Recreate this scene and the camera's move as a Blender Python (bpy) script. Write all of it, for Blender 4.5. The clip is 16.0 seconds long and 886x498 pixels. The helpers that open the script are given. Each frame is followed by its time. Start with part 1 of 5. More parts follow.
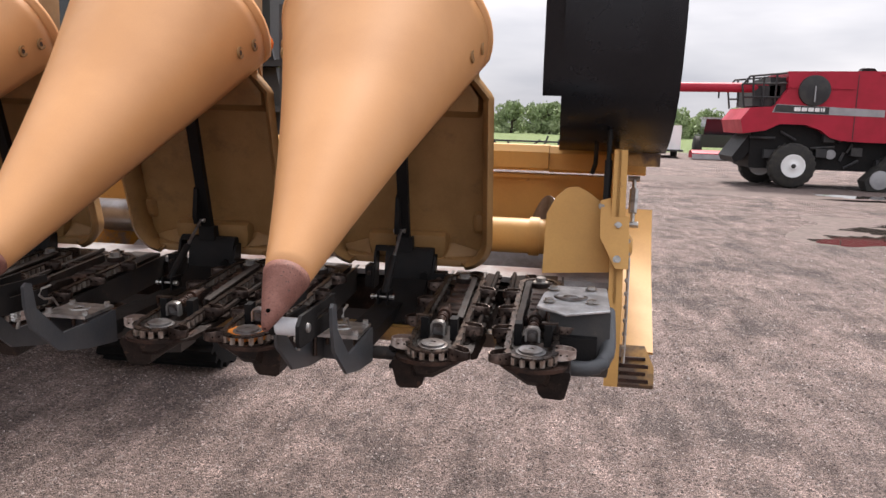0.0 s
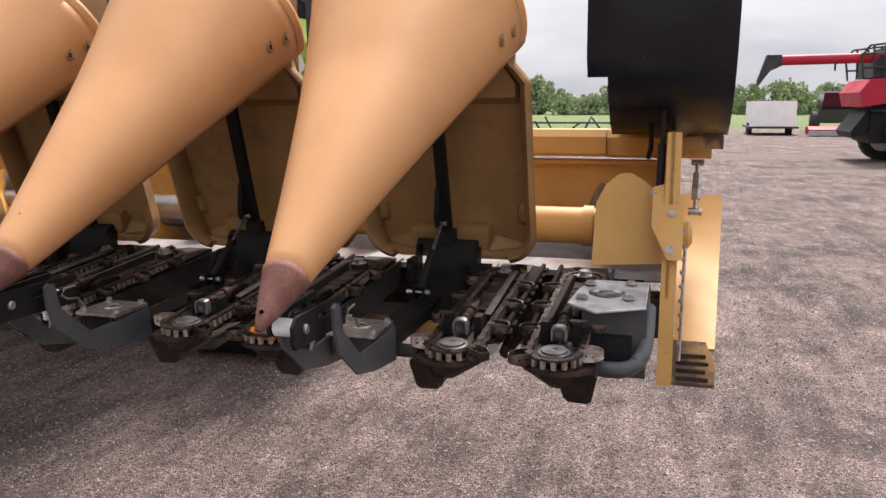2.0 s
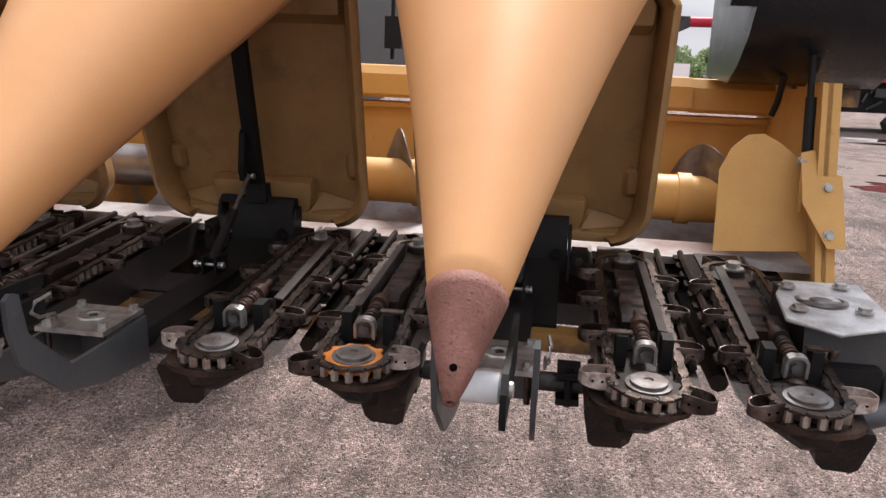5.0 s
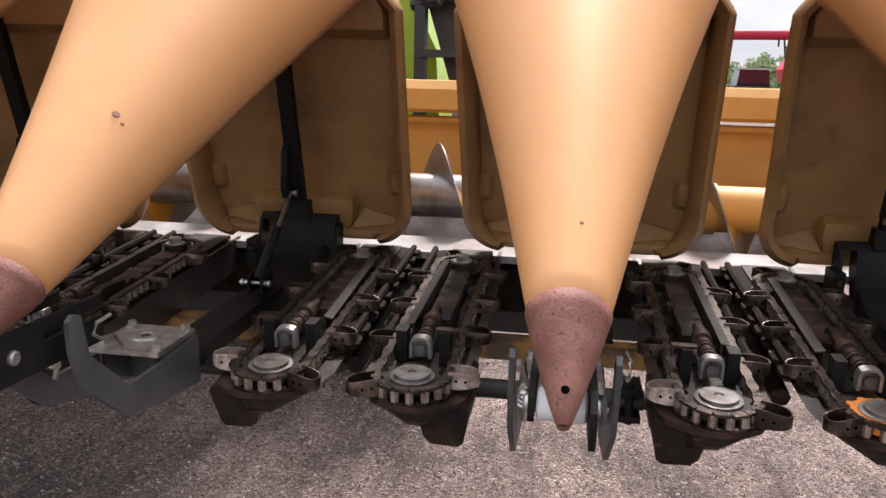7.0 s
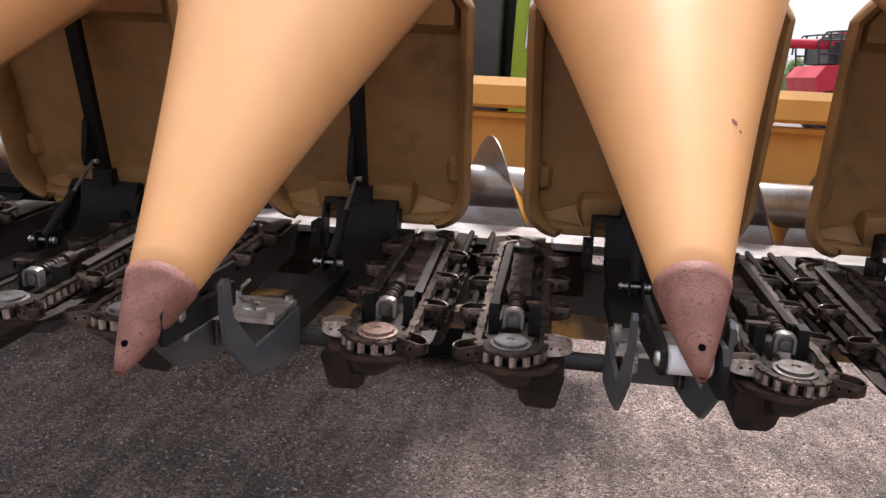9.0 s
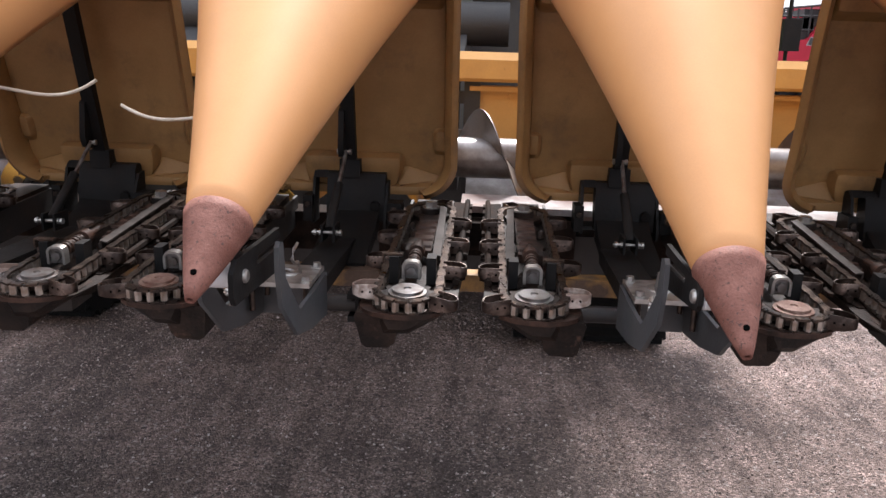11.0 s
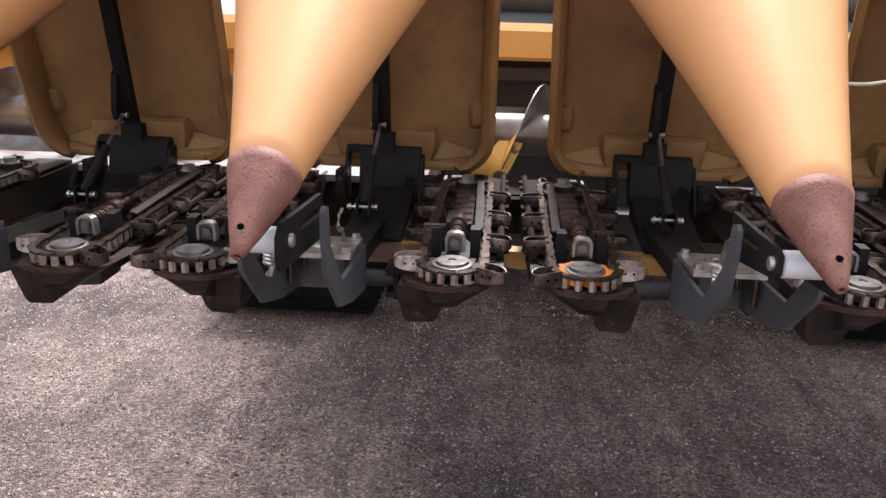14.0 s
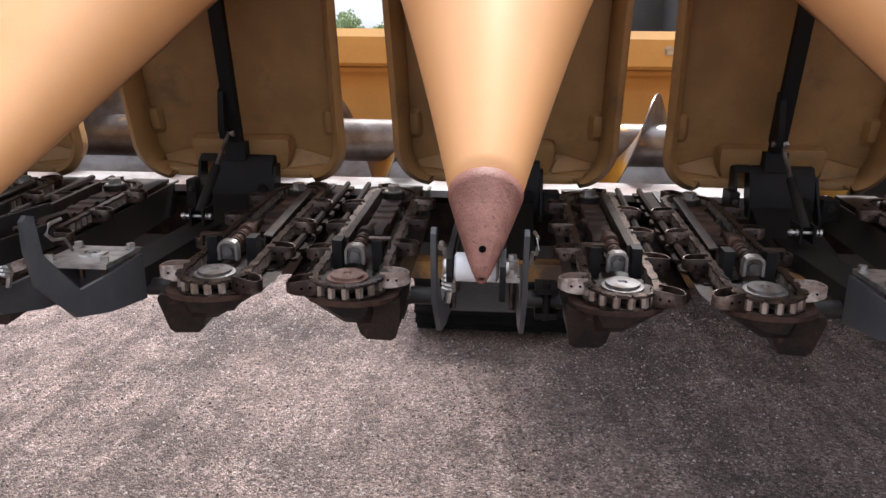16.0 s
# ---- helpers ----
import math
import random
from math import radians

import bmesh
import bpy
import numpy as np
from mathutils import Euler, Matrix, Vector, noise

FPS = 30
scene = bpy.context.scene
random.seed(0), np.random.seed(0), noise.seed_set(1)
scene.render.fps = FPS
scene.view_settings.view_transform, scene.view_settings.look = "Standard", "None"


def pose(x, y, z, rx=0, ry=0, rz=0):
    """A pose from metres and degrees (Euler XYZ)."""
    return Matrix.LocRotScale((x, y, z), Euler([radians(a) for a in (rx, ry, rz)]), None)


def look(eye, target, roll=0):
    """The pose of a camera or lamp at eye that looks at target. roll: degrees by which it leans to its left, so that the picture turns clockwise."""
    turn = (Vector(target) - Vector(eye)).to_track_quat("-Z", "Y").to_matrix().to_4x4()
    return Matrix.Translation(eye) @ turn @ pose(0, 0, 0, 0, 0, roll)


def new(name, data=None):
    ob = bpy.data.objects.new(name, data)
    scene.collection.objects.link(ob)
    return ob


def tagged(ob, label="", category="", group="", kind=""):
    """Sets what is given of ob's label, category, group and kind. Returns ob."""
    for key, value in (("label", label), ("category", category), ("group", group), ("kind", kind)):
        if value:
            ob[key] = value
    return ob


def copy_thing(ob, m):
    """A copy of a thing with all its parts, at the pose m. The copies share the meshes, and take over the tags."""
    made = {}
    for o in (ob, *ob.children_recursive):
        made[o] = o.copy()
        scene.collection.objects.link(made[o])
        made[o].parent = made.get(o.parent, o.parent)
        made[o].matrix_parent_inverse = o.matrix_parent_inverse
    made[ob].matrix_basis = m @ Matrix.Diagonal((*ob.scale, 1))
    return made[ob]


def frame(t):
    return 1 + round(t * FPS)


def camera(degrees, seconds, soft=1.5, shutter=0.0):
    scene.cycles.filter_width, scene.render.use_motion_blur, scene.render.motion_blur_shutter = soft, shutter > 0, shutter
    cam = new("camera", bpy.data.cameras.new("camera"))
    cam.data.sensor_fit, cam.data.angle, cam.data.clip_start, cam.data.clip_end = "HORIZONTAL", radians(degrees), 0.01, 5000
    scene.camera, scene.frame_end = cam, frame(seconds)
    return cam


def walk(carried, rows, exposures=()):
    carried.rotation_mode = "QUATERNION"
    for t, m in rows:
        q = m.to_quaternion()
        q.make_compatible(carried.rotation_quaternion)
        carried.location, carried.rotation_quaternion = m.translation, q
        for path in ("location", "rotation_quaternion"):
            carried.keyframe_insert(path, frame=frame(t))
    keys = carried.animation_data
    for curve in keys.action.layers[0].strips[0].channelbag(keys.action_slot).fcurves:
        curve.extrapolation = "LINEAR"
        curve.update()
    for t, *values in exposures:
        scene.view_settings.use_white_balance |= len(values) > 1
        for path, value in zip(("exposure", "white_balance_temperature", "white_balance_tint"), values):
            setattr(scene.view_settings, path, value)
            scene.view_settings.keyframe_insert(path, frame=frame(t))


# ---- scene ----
cam = camera(58.2, 16.0)
PATH = [
    (0, (0.573, -1.978, 1.688), (0.277, -0.026, 1.366), 1.8),
    (0.5, (0.621, -1.919, 1.696), (0.151, -0.002, 1.374), 1.4),
    (1, (0.72, -1.87, 1.695), (0.139, 0.016, 1.368), 0.9),
    (1.5, (0.768, -1.841, 1.694), (0.179, 0.038, 1.344), -0.0),
    (2, (0.768, -1.836, 1.697), (0.216, 0.052, 1.338), -0.3),
    (2.5, (0.698, -1.801, 1.682), (0.238, 0.107, 1.3), 1.0),
    (3, (0.585, -1.744, 1.672), (0.242, 0.18, 1.246), 2.3),
    (3.2, (0.559, -1.691, 1.666), (0.234, 0.233, 1.228), 2.4),
    (5.3, (-0.033, -1.24, 1.622), (-0.3, 0.685, 1.152), 2.3),
    (5.5, (-0.109, -1.224, 1.618), (-0.403, 0.701, 1.165), 2.4),
    (5.8, (-0.239, -1.249, 1.614), (-0.56, 0.68, 1.195), 1.4),
    (6, (-0.321, -1.227, 1.638), (-0.647, 0.7, 1.214), 1.1),
    (6.5, (-0.498, -1.222, 1.625), (-0.835, 0.702, 1.197), 0.8),
    (7, (-0.774, -1.269, 1.618), (-1.07, 0.661, 1.185), 1.4),
    (7.5, (-0.998, -1.304, 1.603), (-1.262, 0.632, 1.173), 1.8),
    (8, (-1.231, -1.291, 1.588), (-1.481, 0.647, 1.161), 1.6),
    (8.5, (-1.463, -1.345, 1.595), (-1.722, 0.591, 1.165), 2.4),
    (9, (-1.734, -1.42, 1.597), (-1.979, 0.517, 1.164), 2.8),
    (9.2, (-1.82, -1.437, 1.596), (-2.058, 0.499, 1.154), 2.9),
    (11.3, (-2.799, -1.531, 1.557), (-2.882, 0.411, 1.086), 2.0),
    (11.5, (-2.901, -1.521, 1.547), (-2.979, 0.422, 1.078), 2.2),
    (12, (-3.147, -1.475, 1.561), (-3.244, 0.467, 1.092), 2.4),
    (12.5, (-3.424, -1.484, 1.544), (-3.512, 0.458, 1.076), 3.0),
    (13, (-3.699, -1.519, 1.541), (-3.808, 0.421, 1.068), 3.5),
    (13.5, (-3.972, -1.467, 1.521), (-4.103, 0.47, 1.041), 1.9),
    (14, (-4.24, -1.47, 1.514), (-4.367, 0.464, 1.019), 1.8),
    (14.5, (-4.545, -1.504, 1.533), (-4.683, 0.428, 1.036), 2.2),
    (15, (-4.789, -1.471, 1.52), (-4.959, 0.465, 1.05), 1.4),
    (15.5, (-5.03, -1.399, 1.53), (-5.189, 0.54, 1.066), 0.1),
    (16, (-5.304, -1.419, 1.516), (-5.448, 0.518, 1.04), 0.7),
]
# gentle brightening as the camera moves under the shaded machine
EXPOSURES = [(0.0, 0.58, 6700, 15), (3.2, 0.6, 6700, 15), (6.0, 0.77, 6650, 15), (7.4, 0.88, 6600, 14.5), (9.0, 0.92, 6500, 14), (12.0, 1.14, 6350, 14), (14.2, 1.19, 6350, 14), (16.0, 1.0, 6300, 13)]
walk(cam, [(t, look(eye, target, roll)) for t, eye, target, roll in PATH], EXPOSURES)

# ---- world and sun: bright overcast sky ----
world = bpy.data.worlds.new("overcast_sky")
scene.world = world
world.use_nodes = True
wn, wl = world.node_tree.nodes, world.node_tree.links
wn.clear()
w_out = wn.new("ShaderNodeOutputWorld")
w_bg = wn.new("ShaderNodeBackground")
w_sky = wn.new("ShaderNodeTexSky")
w_sky.sky_type = "NISHITA"
w_sky.sun_disc = False
w_sky.sun_elevation = radians(55)
w_sky.sun_rotation = radians(5)
w_coord = wn.new("ShaderNodeTexCoord")
w_map = wn.new("ShaderNodeMapping")
w_map.inputs["Scale"].default_value = (1.0, 1.0, 4.5)
w_noise = wn.new("ShaderNodeTexNoise")
w_noise.inputs["Scale"].default_value = 2.2
w_noise.inputs["Detail"].default_value = 5.0
w_ramp = wn.new("ShaderNodeValToRGB")
w_ramp.color_ramp.elements[0].position = 0.34
w_ramp.color_ramp.elements[0].color = (5.7, 6.1, 6.9, 1)
w_ramp.color_ramp.elements[1].position = 0.66
w_ramp.color_ramp.elements[1].color = (10.6, 10.8, 11.2, 1)
w_mix = wn.new("ShaderNodeMix")
w_mix.data_type = "RGBA"
w_mix.inputs["Factor"].default_value = 0.93
w_bg.inputs["Strength"].default_value = 0.06
wl.new(w_coord.outputs["Generated"], w_map.inputs["Vector"])
wl.new(w_map.outputs["Vector"], w_noise.inputs["Vector"])
wl.new(w_noise.outputs["Fac"], w_ramp.inputs["Fac"])
wl.new(w_sky.outputs["Color"], w_mix.inputs["A"])
wl.new(w_ramp.outputs["Color"], w_mix.inputs["B"])
# overcast skies are about three times brighter overhead than at the horizon
w_sep = wn.new("ShaderNodeSeparateXYZ")
w_up = wn.new("ShaderNodeMapRange")
w_up.inputs["From Min"].default_value, w_up.inputs["From Max"].default_value = 0.0, 1.0
w_up.inputs["To Min"].default_value, w_up.inputs["To Max"].default_value = 1.0, 2.1
w_scale = wn.new("ShaderNodeVectorMath")
w_scale.operation = "SCALE"
wl.new(w_coord.outputs["Generated"], w_sep.inputs["Vector"])
wl.new(w_sep.outputs["Z"], w_up.inputs["Value"])
wl.new(w_mix.outputs["Result"], w_scale.inputs[0])
wl.new(w_up.outputs["Result"], w_scale.inputs["Scale"])
wl.new(w_scale.outputs["Vector"], w_bg.inputs["Color"])
wl.new(w_bg.outputs["Background"], w_out.inputs["Surface"])

sun_data = bpy.data.lights.new("sun", "SUN")
sun_data.energy = 4.4
sun_data.angle = radians(13)
sun_data.color = (1.0, 0.965, 0.925)
sun = new("sun", sun_data)
sun.matrix_world = look((0.5, 5.6, 7.6), (0, 0, 0))


# ---- materials ----
def material(name, base, second=None, rough=0.5, metal=0.0, scale=8.0, mixat=(0.42, 0.62), grain=0.06,
             grain_scale=120.0, bump=0.15, bump_scale=None, spec=0.5, third=None, third_at=(0.6, 0.7), third_scale=3.0, per_object=0.0):
    """Two-scale procedural surface: large stains (second), patches (third), fine grain and relief."""
    m = bpy.data.materials.new(name)
    m.use_nodes = True
    nt = m.node_tree
    n, l = nt.nodes, nt.links
    bsdf = n["Principled BSDF"]
    bsdf.inputs["Roughness"].default_value = rough
    bsdf.inputs["Metallic"].default_value = metal
    bsdf.inputs["Specular IOR Level"].default_value = spec
    co = n.new("ShaderNodeTexCoord")
    vec = co.outputs["Object"]
    if per_object:
        info = n.new("ShaderNodeObjectInfo")
        add = n.new("ShaderNodeVectorMath")
        add.operation = "MULTIPLY_ADD"
        l.new(info.outputs["Random"], add.inputs[0])
        add.inputs[1].default_value = (per_object, per_object * 1.7, per_object * 0.6)
        l.new(co.outputs["Object"], add.inputs[2])
        vec = add.outputs[0]

    def noise_tex(s, detail=4.0, r=0.55):
        t = n.new("ShaderNodeTexNoise")
        t.inputs["Scale"].default_value = s
        t.inputs["Detail"].default_value = detail
        t.inputs["Roughness"].default_value = r
        l.new(vec, t.inputs["Vector"])
        return t

    def ramp(src, lo, hi):
        r = n.new("ShaderNodeMapRange")
        r.inputs["From Min"].default_value = lo
        r.inputs["From Max"].default_value = hi
        l.new(src, r.inputs["Value"])
        return r.outputs["Result"]

    def mix(fac, a, b, blend="MIX"):
        x = n.new("ShaderNodeMix")
        x.data_type = "RGBA"
        x.blend_type = blend
        for sock, v in (("Factor", fac), ("A", a), ("B", b)):
            if isinstance(v, tuple):
                x.inputs[sock].default_value = (*v, 1) if len(v) == 3 else v
            elif isinstance(v, (int, float)):
                x.inputs[sock].default_value = v
            else:
                l.new(v, x.inputs[sock])
        return x.outputs["Result"]

    big = noise_tex(scale)
    col = base
    if second:
        col = mix(ramp(big.outputs["Fac"], *mixat), base, second)
    if third:
        col = mix(ramp(noise_tex(third_scale, 6.0, 0.65).outputs["Fac"], *third_at), col, third)
    fine = noise_tex(grain_scale, 3.0, 0.6)
    g = n.new("ShaderNodeMapRange")
    g.inputs["To Min"].default_value = 1 - grain * 2
    g.inputs["To Max"].default_value = 1 + grain * 2
    l.new(fine.outputs["Fac"], g.inputs["Value"])
    gray = n.new("ShaderNodeCombineColor")
    for c in ("Red", "Green", "Blue"):
        l.new(g.outputs["Result"], gray.inputs[c])
    col = mix(1.0, col, gray.outputs["Color"], "MULTIPLY")
    l.new(col, bsdf.inputs["Base Color"])
    rr = n.new("ShaderNodeMapRange")
    rr.inputs["To Min"].default_value = max(rough - 0.12, 0.03)
    rr.inputs["To Max"].default_value = min(rough + 0.14, 1.0)
    l.new(big.outputs["Fac"], rr.inputs["Value"])
    l.new(rr.outputs["Result"], bsdf.inputs["Roughness"])
    if bump:
        b = n.new("ShaderNodeBump")
        b.inputs["Strength"].default_value = bump
        b.inputs["Distance"].default_value = 0.004
        src = fine if not bump_scale else noise_tex(bump_scale, 5.0, 0.6)
        l.new(src.outputs["Fac"], b.inputs["Height"])
        l.new(b.outputs["Normal"], bsdf.inputs["Normal"])
    return m


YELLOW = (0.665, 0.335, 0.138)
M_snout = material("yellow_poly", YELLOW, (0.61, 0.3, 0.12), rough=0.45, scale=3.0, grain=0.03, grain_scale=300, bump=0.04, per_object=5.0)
# hood copy of the snout yellow, darkened to paint in the shade behind the snouts
M_hood = material("yellow_poly_shaded", (0.34, 0.19, 0.07), (0.265, 0.145, 0.052), rough=0.55, scale=5.0, grain=0.06, grain_scale=160, bump=0.12,
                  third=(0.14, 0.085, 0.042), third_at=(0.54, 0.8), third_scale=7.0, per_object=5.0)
M_paint = material("yellow_painted_steel", (0.6, 0.335, 0.1), (0.53, 0.29, 0.088), rough=0.52, spec=0.35, scale=4.0, grain=0.04, bump=0.06,
                   third=(0.22, 0.1, 0.04), third_at=(0.66, 0.76), third_scale=11.0)
M_tip = material("rust_brown_tip", (0.17, 0.07, 0.052), (0.23, 0.104, 0.08), rough=0.68, spec=0.3, scale=22.0, grain=0.16, grain_scale=260, bump=0.3,
                 third=(0.085, 0.045, 0.038), third_at=(0.57, 0.66), third_scale=170.0, per_object=5.0)
M_grease = material("greasy_dark_steel", (0.012, 0.009, 0.0078), (0.03, 0.019, 0.0145), rough=0.52, metal=0.0, spec=0.25, scale=16.0, grain=0.3, grain_scale=140, bump=0.35,
                    third=(0.085, 0.048, 0.034), third_at=(0.6, 0.72), third_scale=34.0, per_object=3.0)
M_deck = material("caked_deck_steel", (0.013, 0.0095, 0.008), (0.028, 0.018, 0.014), rough=0.8, spec=0.08, scale=18.0, grain=0.3, bump=0.35)
M_frame = material("dark_grey_paint", (0.02, 0.02, 0.021), (0.034, 0.03, 0.027), rough=0.45, scale=9.0, grain=0.12, bump=0.15,
                   third=(0.09, 0.065, 0.05), third_at=(0.62, 0.74), third_scale=18.0, per_object=3.0)
M_bracket = material("grey_bracket_paint", (0.058, 0.063, 0.07), (0.078, 0.08, 0.083), rough=0.42, scale=12.0, grain=0.1, bump=0.12, per_object=3.0)
M_black = material("black_bracket", (0.006, 0.006, 0.0065), (0.011, 0.0095, 0.009), spec=0.25, rough=0.6, scale=14.0, grain=0.15, bump=0.2)
M_blackpoly = material("black_poly", (0.0055, 0.0075, 0.011), (0.009, 0.011, 0.015), spec=0.4, rough=0.24, scale=5.0, grain=0.06, bump=0.03)
M_chain = material("oily_chain_steel", (0.045, 0.036, 0.032), (0.1, 0.07, 0.055), rough=0.3, metal=0.75, scale=40.0, grain=0.3, bump=0.4)
M_roller = material("worn_roller_steel", (0.45, 0.41, 0.37), (0.28, 0.22, 0.18), rough=0.32, metal=0.7, scale=60.0, grain=0.15, bump=0.15)
M_lug = material("worn_lug_steel", (0.15, 0.108, 0.09), (0.03, 0.019, 0.015), rough=0.3, metal=0.6, scale=22.0, mixat=(0.36, 0.54), grain=0.2, bump=0.3, per_object=3.0)
# pale mottled copy of M_lug with the sky light painted into its colour
M_luglit = material("sky_lit_lug_steel", (0.62, 0.54, 0.49), (0.25, 0.18, 0.15), rough=0.4, metal=0.25, scale=34.0, mixat=(0.42, 0.58), grain=0.15, bump=0.3)
M_bar = material("worn_grey_bar", (0.045, 0.037, 0.033), (0.02, 0.0135, 0.011), rough=0.55, metal=0.05, spec=0.2, scale=9.0, mixat=(0.46, 0.66), grain=0.16, bump=0.15, per_object=3.0,
                 third=(0.05, 0.03, 0.023), third_at=(0.56, 0.66), third_scale=14.0)
M_rust = material("rusty_brown_steel", (0.06, 0.032, 0.023), (0.018, 0.012, 0.0095), rough=0.5, metal=0.0, spec=0.22, scale=14.0, grain=0.3, bump=0.3, per_object=3.0)
M_rustcap = material("rusted_hub_steel", (0.15, 0.075, 0.055), (0.24, 0.16, 0.13), rough=0.45, metal=0.4, scale=30.0, grain=0.2, bump=0.2)
M_zinc = material("zinc_plated_steel", (0.5, 0.49, 0.47), (0.3, 0.285, 0.27), rough=0.35, metal=0.85, scale=30.0, grain=0.08, bump=0.1)
M_disc = material("worn_hub_steel", (0.22, 0.215, 0.215), (0.11, 0.09, 0.08), rough=0.45, metal=0.75, scale=30.0, grain=0.15, bump=0.2, per_object=3.0)
M_orange = material("orange_paint", (0.78, 0.25, 0.02), (0.6, 0.18, 0.02), rough=0.42, scale=30.0, grain=0.1, bump=0.15, third=(0.1, 0.06, 0.04), third_at=(0.6, 0.7), third_scale=40)
M_nylon = material("white_nylon", (0.78, 0.8, 0.82), (0.7, 0.71, 0.72), rough=0.35, scale=20.0, grain=0.03, bump=0.05)
M_plate = material("smeared_cover_steel", (0.62, 0.62, 0.62), (0.4, 0.39, 0.385), rough=0.42, metal=0.5, scale=14.0, grain=0.12, bump=0.12,
                   third=(0.1, 0.085, 0.078), third_at=(0.56, 0.68), third_scale=12.0)
M_pan = material("bare_pan_steel", (0.36, 0.35, 0.35), (0.2, 0.185, 0.178), rough=0.4, metal=0.1, scale=7.0, grain=0.12, bump=0.15,
                 third=(0.17, 0.11, 0.095), third_at=(0.5, 0.62), third_scale=2.2)
M_steeltube = material("polished_auger_steel", (0.25, 0.235, 0.23), (0.1, 0.08, 0.072), rough=0.34, metal=0.7, scale=5.0, mixat=(0.45, 0.62), grain=0.1, bump=0.1,
                       third=(0.3, 0.16, 0.05), third_at=(0.64, 0.7), third_scale=5.0)
M_flight = material("worn_auger_flight", (0.6, 0.3, 0.04), (0.5, 0.24, 0.04), rough=0.4, metal=0.1, scale=5.0, grain=0.08, bump=0.1,
                    third=(0.26, 0.22, 0.19), third_at=(0.48, 0.56), third_scale=4.0)
M_paddle = material("worn_yellow_paddle", (0.62, 0.4, 0.09), (0.5, 0.3, 0.07), rough=0.45, spec=0.35, scale=6.0, grain=0.1, bump=0.12,
                    third=(0.05, 0.04, 0.03), third_at=(0.55, 0.6), third_scale=11.0)
M_shoe = material("worn_yellow_shoe", (0.4, 0.22, 0.06), (0.1, 0.065, 0.045), rough=0.5, scale=9.0, mixat=(0.4, 0.56), grain=0.15, bump=0.3)
M_mud = material("damp_gravel", (0.12, 0.093, 0.083), (0.17, 0.133, 0.12), rough=0.9, spec=0.2, scale=6.0, grain=0.35, grain_scale=60, bump=0.6)
M_red = material("red_machine_paint", (0.43, 0.019, 0.042), (0.37, 0.018, 0.036), spec=0.3, rough=0.5, scale=2.0, grain=0.03, bump=0.0)
M_tyre = material("tyre_rubber", (0.022, 0.021, 0.02), (0.04, 0.036, 0.03), rough=0.8, scale=6.0, grain=0.15, bump=0.3)
# tyre rubber taken darker, so the shade under the combine is in its colour
M_track = material("shaded_track_rubber", (0.007, 0.007, 0.0072), (0.012, 0.0115, 0.011), rough=0.9, spec=0.15, scale=5.0, grain=0.2, bump=0.3)
M_darkmach = material("dark_machine_parts", (0.02, 0.02, 0.022), (0.04, 0.038, 0.036), rough=0.55, scale=3.0, grain=0.15, bump=0.2)
M_white = material("white_paint", (0.86, 0.86, 0.85), (0.8, 0.8, 0.79), rough=0.4, scale=2.0, grain=0.03, bump=0.0)
M_grey = material("silver_grey", (0.35, 0.35, 0.36), (0.28, 0.28, 0.29), rough=0.4, scale=3.0, grain=0.05, bump=0.0)
M_lime = material("lime_green_paint", (0.35, 0.5, 0.03), (0.3, 0.44, 0.03), rough=0.35, scale=2.0, grain=0.03, bump=0.0)
M_green = material("dark_green_paint", (0.015, 0.035, 0.02), (0.02, 0.03, 0.02), rough=0.4, scale=2.0, grain=0.05, bump=0.0)
M_twine = material("pale_twine", (0.6, 0.53, 0.44), (0.5, 0.43, 0.35), rough=0.8, scale=60.0, grain=0.2, bump=0.4)
# leaf green lightened to paint in the haze over the far hedgerow
M_leaf = material("hazed_foliage", (0.25, 0.32, 0.16), (0.36, 0.42, 0.24), rough=0.7, scale=0.35, grain=0.2, grain_scale=3.0, bump=0.0)
M_bark = material("bark", (0.09, 0.07, 0.05), (0.06, 0.05, 0.04), rough=0.9, scale=3.0, grain=0.2, bump=0.3)
M_lamp = material("amber_lens", (0.75, 0.16, 0.02), (0.6, 0.1, 0.02), rough=0.2, scale=20.0, grain=0.1, bump=0.1)


def glass(name, tint):
    m = bpy.data.materials.new(name)
    m.use_nodes = True
    b = m.node_tree.nodes["Principled BSDF"]
    b.inputs["Base Color"].default_value = (*tint, 1)
    b.inputs["Roughness"].default_value = 0.05
    b.inputs["Specular IOR Level"].default_value = 0.7
    return m


M_void = bpy.data.materials.new("dark_hole")
M_void.use_nodes = True
M_void.node_tree.nodes["Principled BSDF"].inputs["Base Color"].default_value = (0.002, 0.002, 0.002, 1)
M_void.node_tree.nodes["Principled BSDF"].inputs["Specular IOR Level"].default_value = 0.0
M_glass = glass("dark_cab_glass", (0.012, 0.016, 0.018))


def water():
    m = bpy.data.materials.new("puddle_water")
    m.use_nodes = True
    b = m.node_tree.nodes["Principled BSDF"]
    b.inputs["Base Color"].default_value = (0.05, 0.042, 0.036, 1)
    b.inputs["Roughness"].default_value = 0.03
    b.inputs["IOR"].default_value = 1.33
    b.inputs["Specular IOR Level"].default_value = 0.6
    return m


M_water = water()


